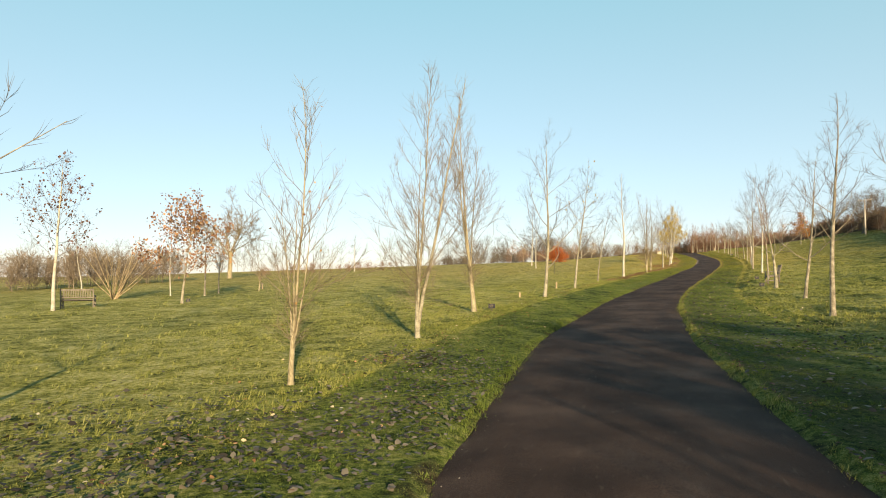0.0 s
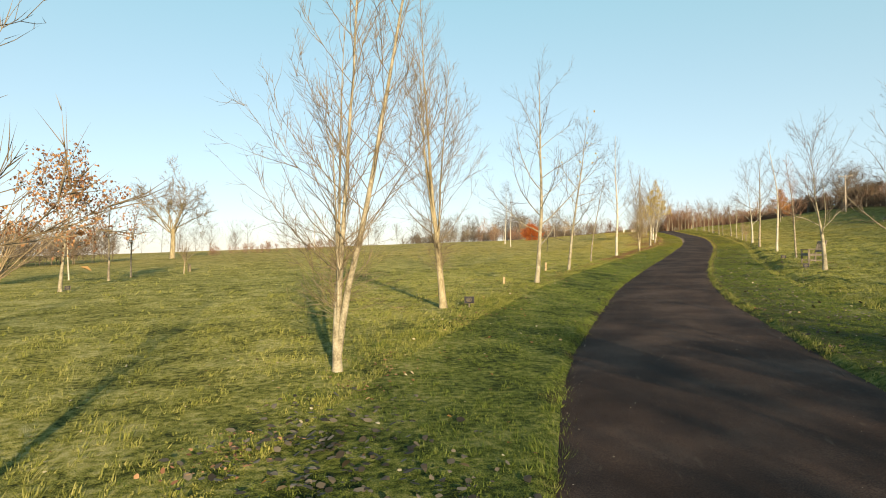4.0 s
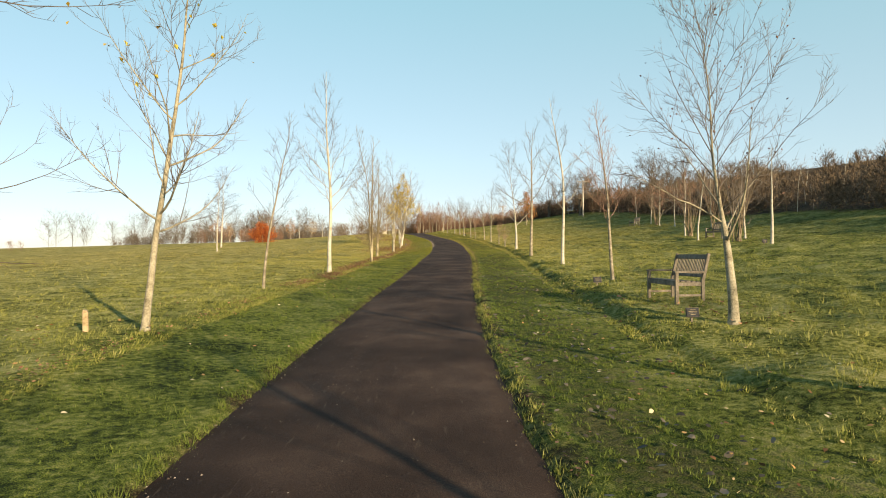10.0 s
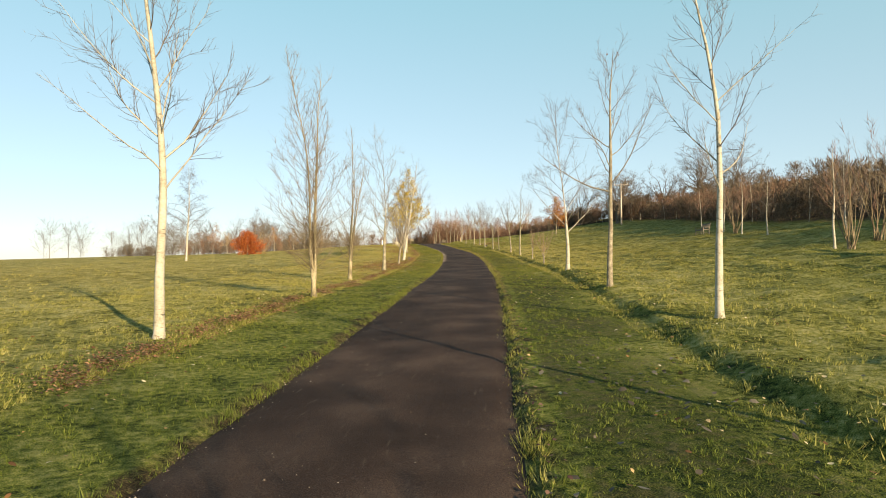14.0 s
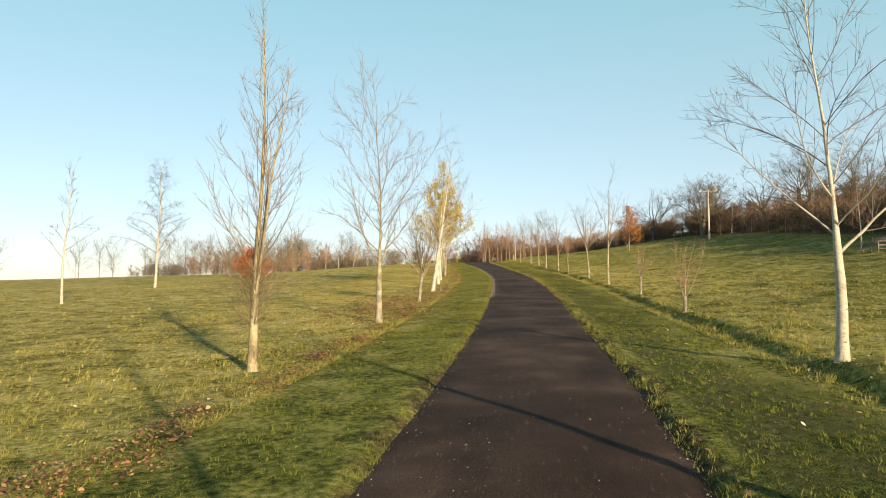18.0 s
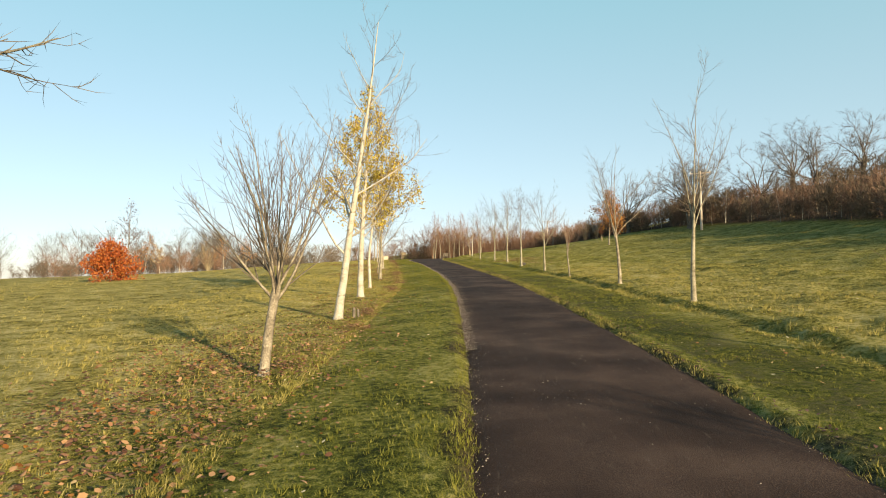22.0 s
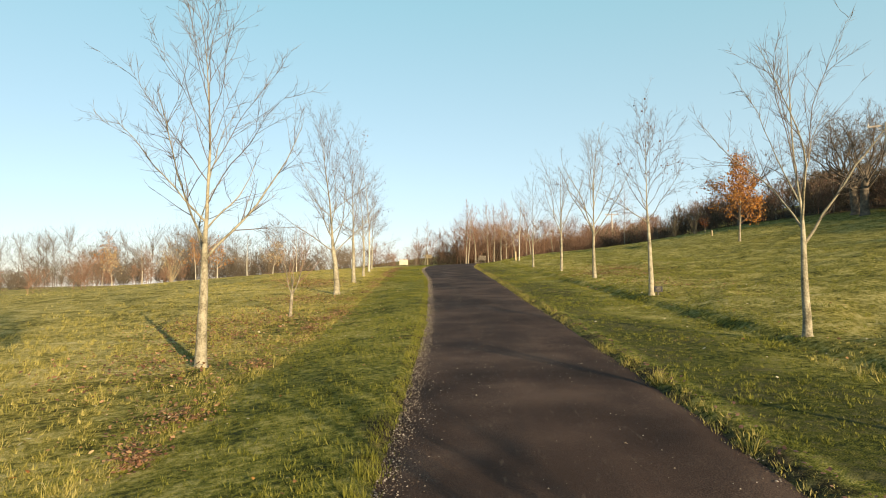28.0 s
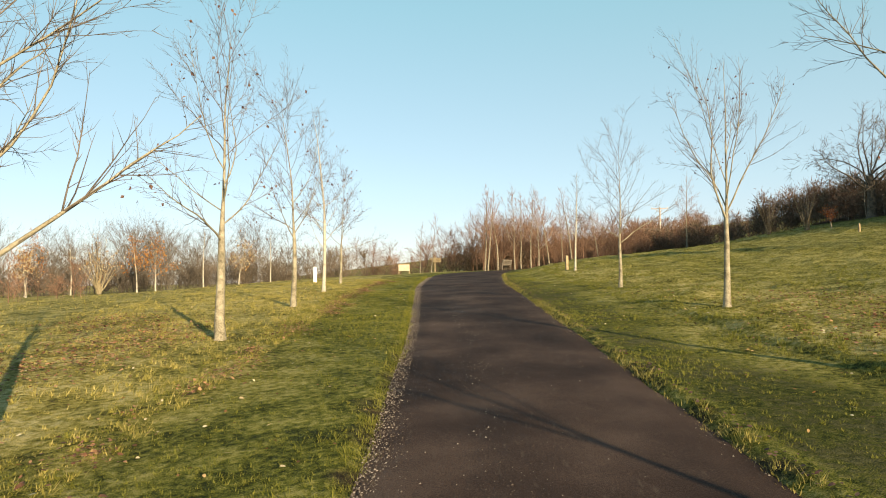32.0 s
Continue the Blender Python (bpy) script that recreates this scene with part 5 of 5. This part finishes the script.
for side, nm in ((-1, "downhill"), (1, "uphill")):
    blades("mown_grass_" + nm, "short mown grass on the verge of the track", 20 + side, 340000, 0.02, 3.0, 1, 150, 0.048, 0.005, side, M_BLADE, each=5 if side < 0 else 8)
    blades("fringe_grass_" + nm, "ragged longer grass along the edge of the asphalt", 60 + side, 36000, -0.1, 0.16, 1, 150, 0.085, 0.005, side, M_STRAW if side > 0 else M_BLADE, each=9)
    blades("meadow_grass_" + nm, "rough winter grass of the meadow", 40 + side, 80000, 9.5, 34.0, 2, 165, 0.09, 0.011, side, M_STRAW if side < 0 else M_BLADE, 1.2, 5, 0.5)
blades("rough_grass_downhill", "rough yellow-green grass behind the mown verge", 29, 280000, 2.2, 10.0, 1, 102, 0.078, 0.0056, -1, M_STRAW, 1.6, 6, 0.6)
blades("tufted_grass_downhill", "short tufted yellow-green grass under the young trees", 33, 110000, 2.2, 10.0, 102, 150, 0.085, 0.006, -1, M_STRAW, 1.35, 9, 0.4)
blades("rough_grass_uphill", "tussocky yellow-green grass on the bank", 31, 165000, 2.3, 11.0, 1, 100, 0.095, 0.0068, 1, M_STRAW, 1.45, 9, 0.3)
blades("tufted_grass_uphill", "tufted green grass on the upper bank", 35, 85000, 2.3, 11.0, 100, 150, 0.085, 0.0068, 1, M_BLADE, 1.45, 9, 0.3)


def litter(name, label, seed, spots, mat, size):
    """Fallen leaves: small bent pieces lying about given spots (x, y, spread, count)."""
    rng = np.random.default_rng(seed)
    xy = np.concatenate([np.stack([rng.normal(x, s, n), rng.normal(y, s * 1.6, n)], 1) for x, y, s, n in spots])
    xy = xy[np.abs(offset(xy[:, 0], xy[:, 1])) > road_half(xy[:, 1]) + 0.1]
    n = len(xy)
    z = ground_z(xy[:, 0], xy[:, 1]) + 0.02 + rng.uniform(0.0, 0.1, n) * np.where(np.abs(offset(xy[:, 0], xy[:, 1])) > 3.7, 1.0, 0.35)
    c = np.concatenate([xy, z[:, None]], 1)
    a = rng.uniform(0, 6.28, n)
    s = size * rng.uniform(0.5, 1.4, n)
    u = np.stack([np.cos(a), np.sin(a), rng.normal(0, 0.22, n)], 1) * s[:, None]
    w = np.stack([-np.sin(a), np.cos(a), rng.normal(0, 0.35, n)], 1) * s[:, None] * 0.6
    up = np.array([0, 0, 1.0]) * s[:, None] * rng.uniform(-0.1, 0.3, (n, 1))
    v = np.stack([c - u, c - u * 0.35 - w + up, c + u * 0.45 - w * 0.8 + up, c + u, c + u * 0.45 + w * 0.8 + up, c - u * 0.35 + w + up], 1).reshape(-1, 3)
    q = np.arange(n * 6).reshape(-1, 6)
    fold = np.concatenate([q[:, [0, 1, 5]], q[:, [1, 2, 4]], q[:, [1, 4, 5]], q[:, [2, 3, 4]]])
    return tagged(new(name, mesh_of(name, v, fold, mat, False)), label, "leaves", kind="stuff")


M_SODDEN = material("sodden_leaf", [(0.03, 0.025, 0.018), (0.07, 0.058, 0.042), (0.16, 0.135, 0.1)], 2.0, 20.0, 0.6, 0.0, island=0.8)
lr = np.random.default_rng(3)
spots = [(float(road_x(y)) + s * lr.uniform(2.0, 7.5), y, 0.9, 26) for y in np.arange(3, 140, 1.0) for s in (-1, 1)]
litter("scattered_leaves", "pale fallen leaves scattered over the grass", 5, spots, M_LEAF_F, 0.024)
litter("leaf_drift", "drift of red-brown fallen leaves under the young trees", 6, [(24.4, 72.5, 1.2, 1000), (25.6, 75.5, 0.9, 1500), (27.0, 78.8, 0.9, 1500), (28.6, 82.0, 0.9, 1000), (30.2, 86.5, 0.8, 400), (31.4, 89.5, 0.8, 400), (36.4, 104.5, 0.8, 800), (37.4, 107.2, 0.6, 600), (38.4, 110.8, 0.9, 1000), (36.6, 110.2, 0.7, 600), (40.4, 116.6, 0.8, 800), (41.0, 123.4, 0.7, 800), (41.9, 126.0, 0.8, 1000), (40.4, 129.6, 0.8, 700), (39.4, 116.4, 0.6, 240),
       (50.8, 110.5, 0.8, 420), (53.4, 117.8, 1.0, 1100), (55.4, 119.6, 0.9, 800), (56.4, 122.4, 0.9, 700), (16.6, 32.0, 0.7, 160), (22.2, 66.0, 0.8, 120)], M_LEAF_B, 0.028)
litter("bright_leaves", "bright orange and yellow fallen leaves below the trees", 7, [(24.6, 73.0, 1.2, 420), (26.0, 76.0, 0.9, 320), (26.6, 79.5, 0.7, 120), (32.6, 92.2, 1.2, 260), (34.6, 98.0, 1.1, 120), (38.8, 112.6, 0.8, 60)], M_LEAF_O, 0.026)
litter("grey_leaves", "grey-brown sodden leaves on thin grass beside the track", 8, [(-1.6, 6.4, 0.9, 900), (-0.2, 7.6, 0.7, 600), (-3.2, 5.6, 0.8, 600), (-5.0, 7.5, 0.8, 260), (-0.4, 12.6, 0.5, 300), (0.3, 10.5, 0.6, 320), (5.6, 6.5, 0.8, 200), (7.5, 12.0, 1.0, 260)] + [(float(road_x(y)) + 2.9 + 0.9 * math.sin(y * 1.7), y, 0.75, 70) for y in range(4, 46, 2)], M_SODDEN, 0.036)

sr = np.random.default_rng(12)
seam = [(float(road_x(y)) - (3.95 + sr.normal(0, 0.12)) / 0.915, y, 0.11 + 0.1 * sr.uniform(), int(420 * max(0.0, sr.normal(0.05 + 0.25 * (46 < y < 70), 0.4)) * (0.15 + 0.85 * (y > 42)))) for y in np.arange(4, 145, 0.45)]
litter("seam_leaves", "brown rotting leaves caught along the edge of the mown strip", 13, seam, M_LEAF_B, 0.02)
edge = [(float(road_x(y)) + (float(road_half(y)) + 0.12) / 0.915, y, 0.09, int(sr.uniform(4, 26))) for y in np.arange(2, 145, 0.4)]
litter("edge_leaves", "dry broken leaves along the edge of the asphalt", 14, edge, M_LEAF_D, 0.02)

gr = np.random.default_rng(9)
n = 62000
kind = gr.uniform(0, 1, n)
gy = np.where(kind < 0.42, gr.uniform(78, 150, n), 3 + 147 * gr.uniform(0, 1, n) ** 0.6)
gd = np.where(kind < 0.52, -road_half(gy) + np.abs(gr.normal(0, 0.14, n)), np.where(kind < 0.76, gr.normal(-0.2, 0.3, n), np.where(kind < 0.86, road_half(gy) - np.abs(gr.normal(0, 0.14, n)), gr.uniform(-1.3, 1.3, n))))
swept = (patchy(gd * 2.5, gy * 0.8, 1.0, 9.4) + 0.5 * patchy(gd * 6, gy * 3, 1.0, 2.2) > gr.uniform(-0.35, 0.75, n)) | (kind < 0.5)
gy, gd = gy[swept], gd[swept]
n = len(gy)
gx = road_x(gy) + gd / 0.915
gz = land(gx, gy) + 0.03 * (1 - np.clip(gd / road_half(gy), -1, 1) ** 2) - 0.002
gs = 0.004 + 0.008 * gr.uniform(0, 1, n) ** 3
cone = np.array([(1, 0, -0.2), (0, 1, -0.2), (-1, 0, -0.2), (0, -1, -0.2), (0.1, 0.1, 0.7)], float)
of = np.array([(0, 1, 4), (1, 2, 4), (2, 3, 4), (3, 0, 4)])
gv = np.stack([gx, gy, gz], 1)[:, None] + cone[None] * gs[:, None, None] * gr.uniform(0.6, 1.4, (n, 5, 1))
tagged(new("gravel", mesh_of("gravel", gv.reshape(-1, 3), (of[None] + 5 * np.arange(n)[:, None, None]).reshape(-1, 3), M_STONE, False)), "loose pale gravel along the track's edges", "gravel", kind="stuff")
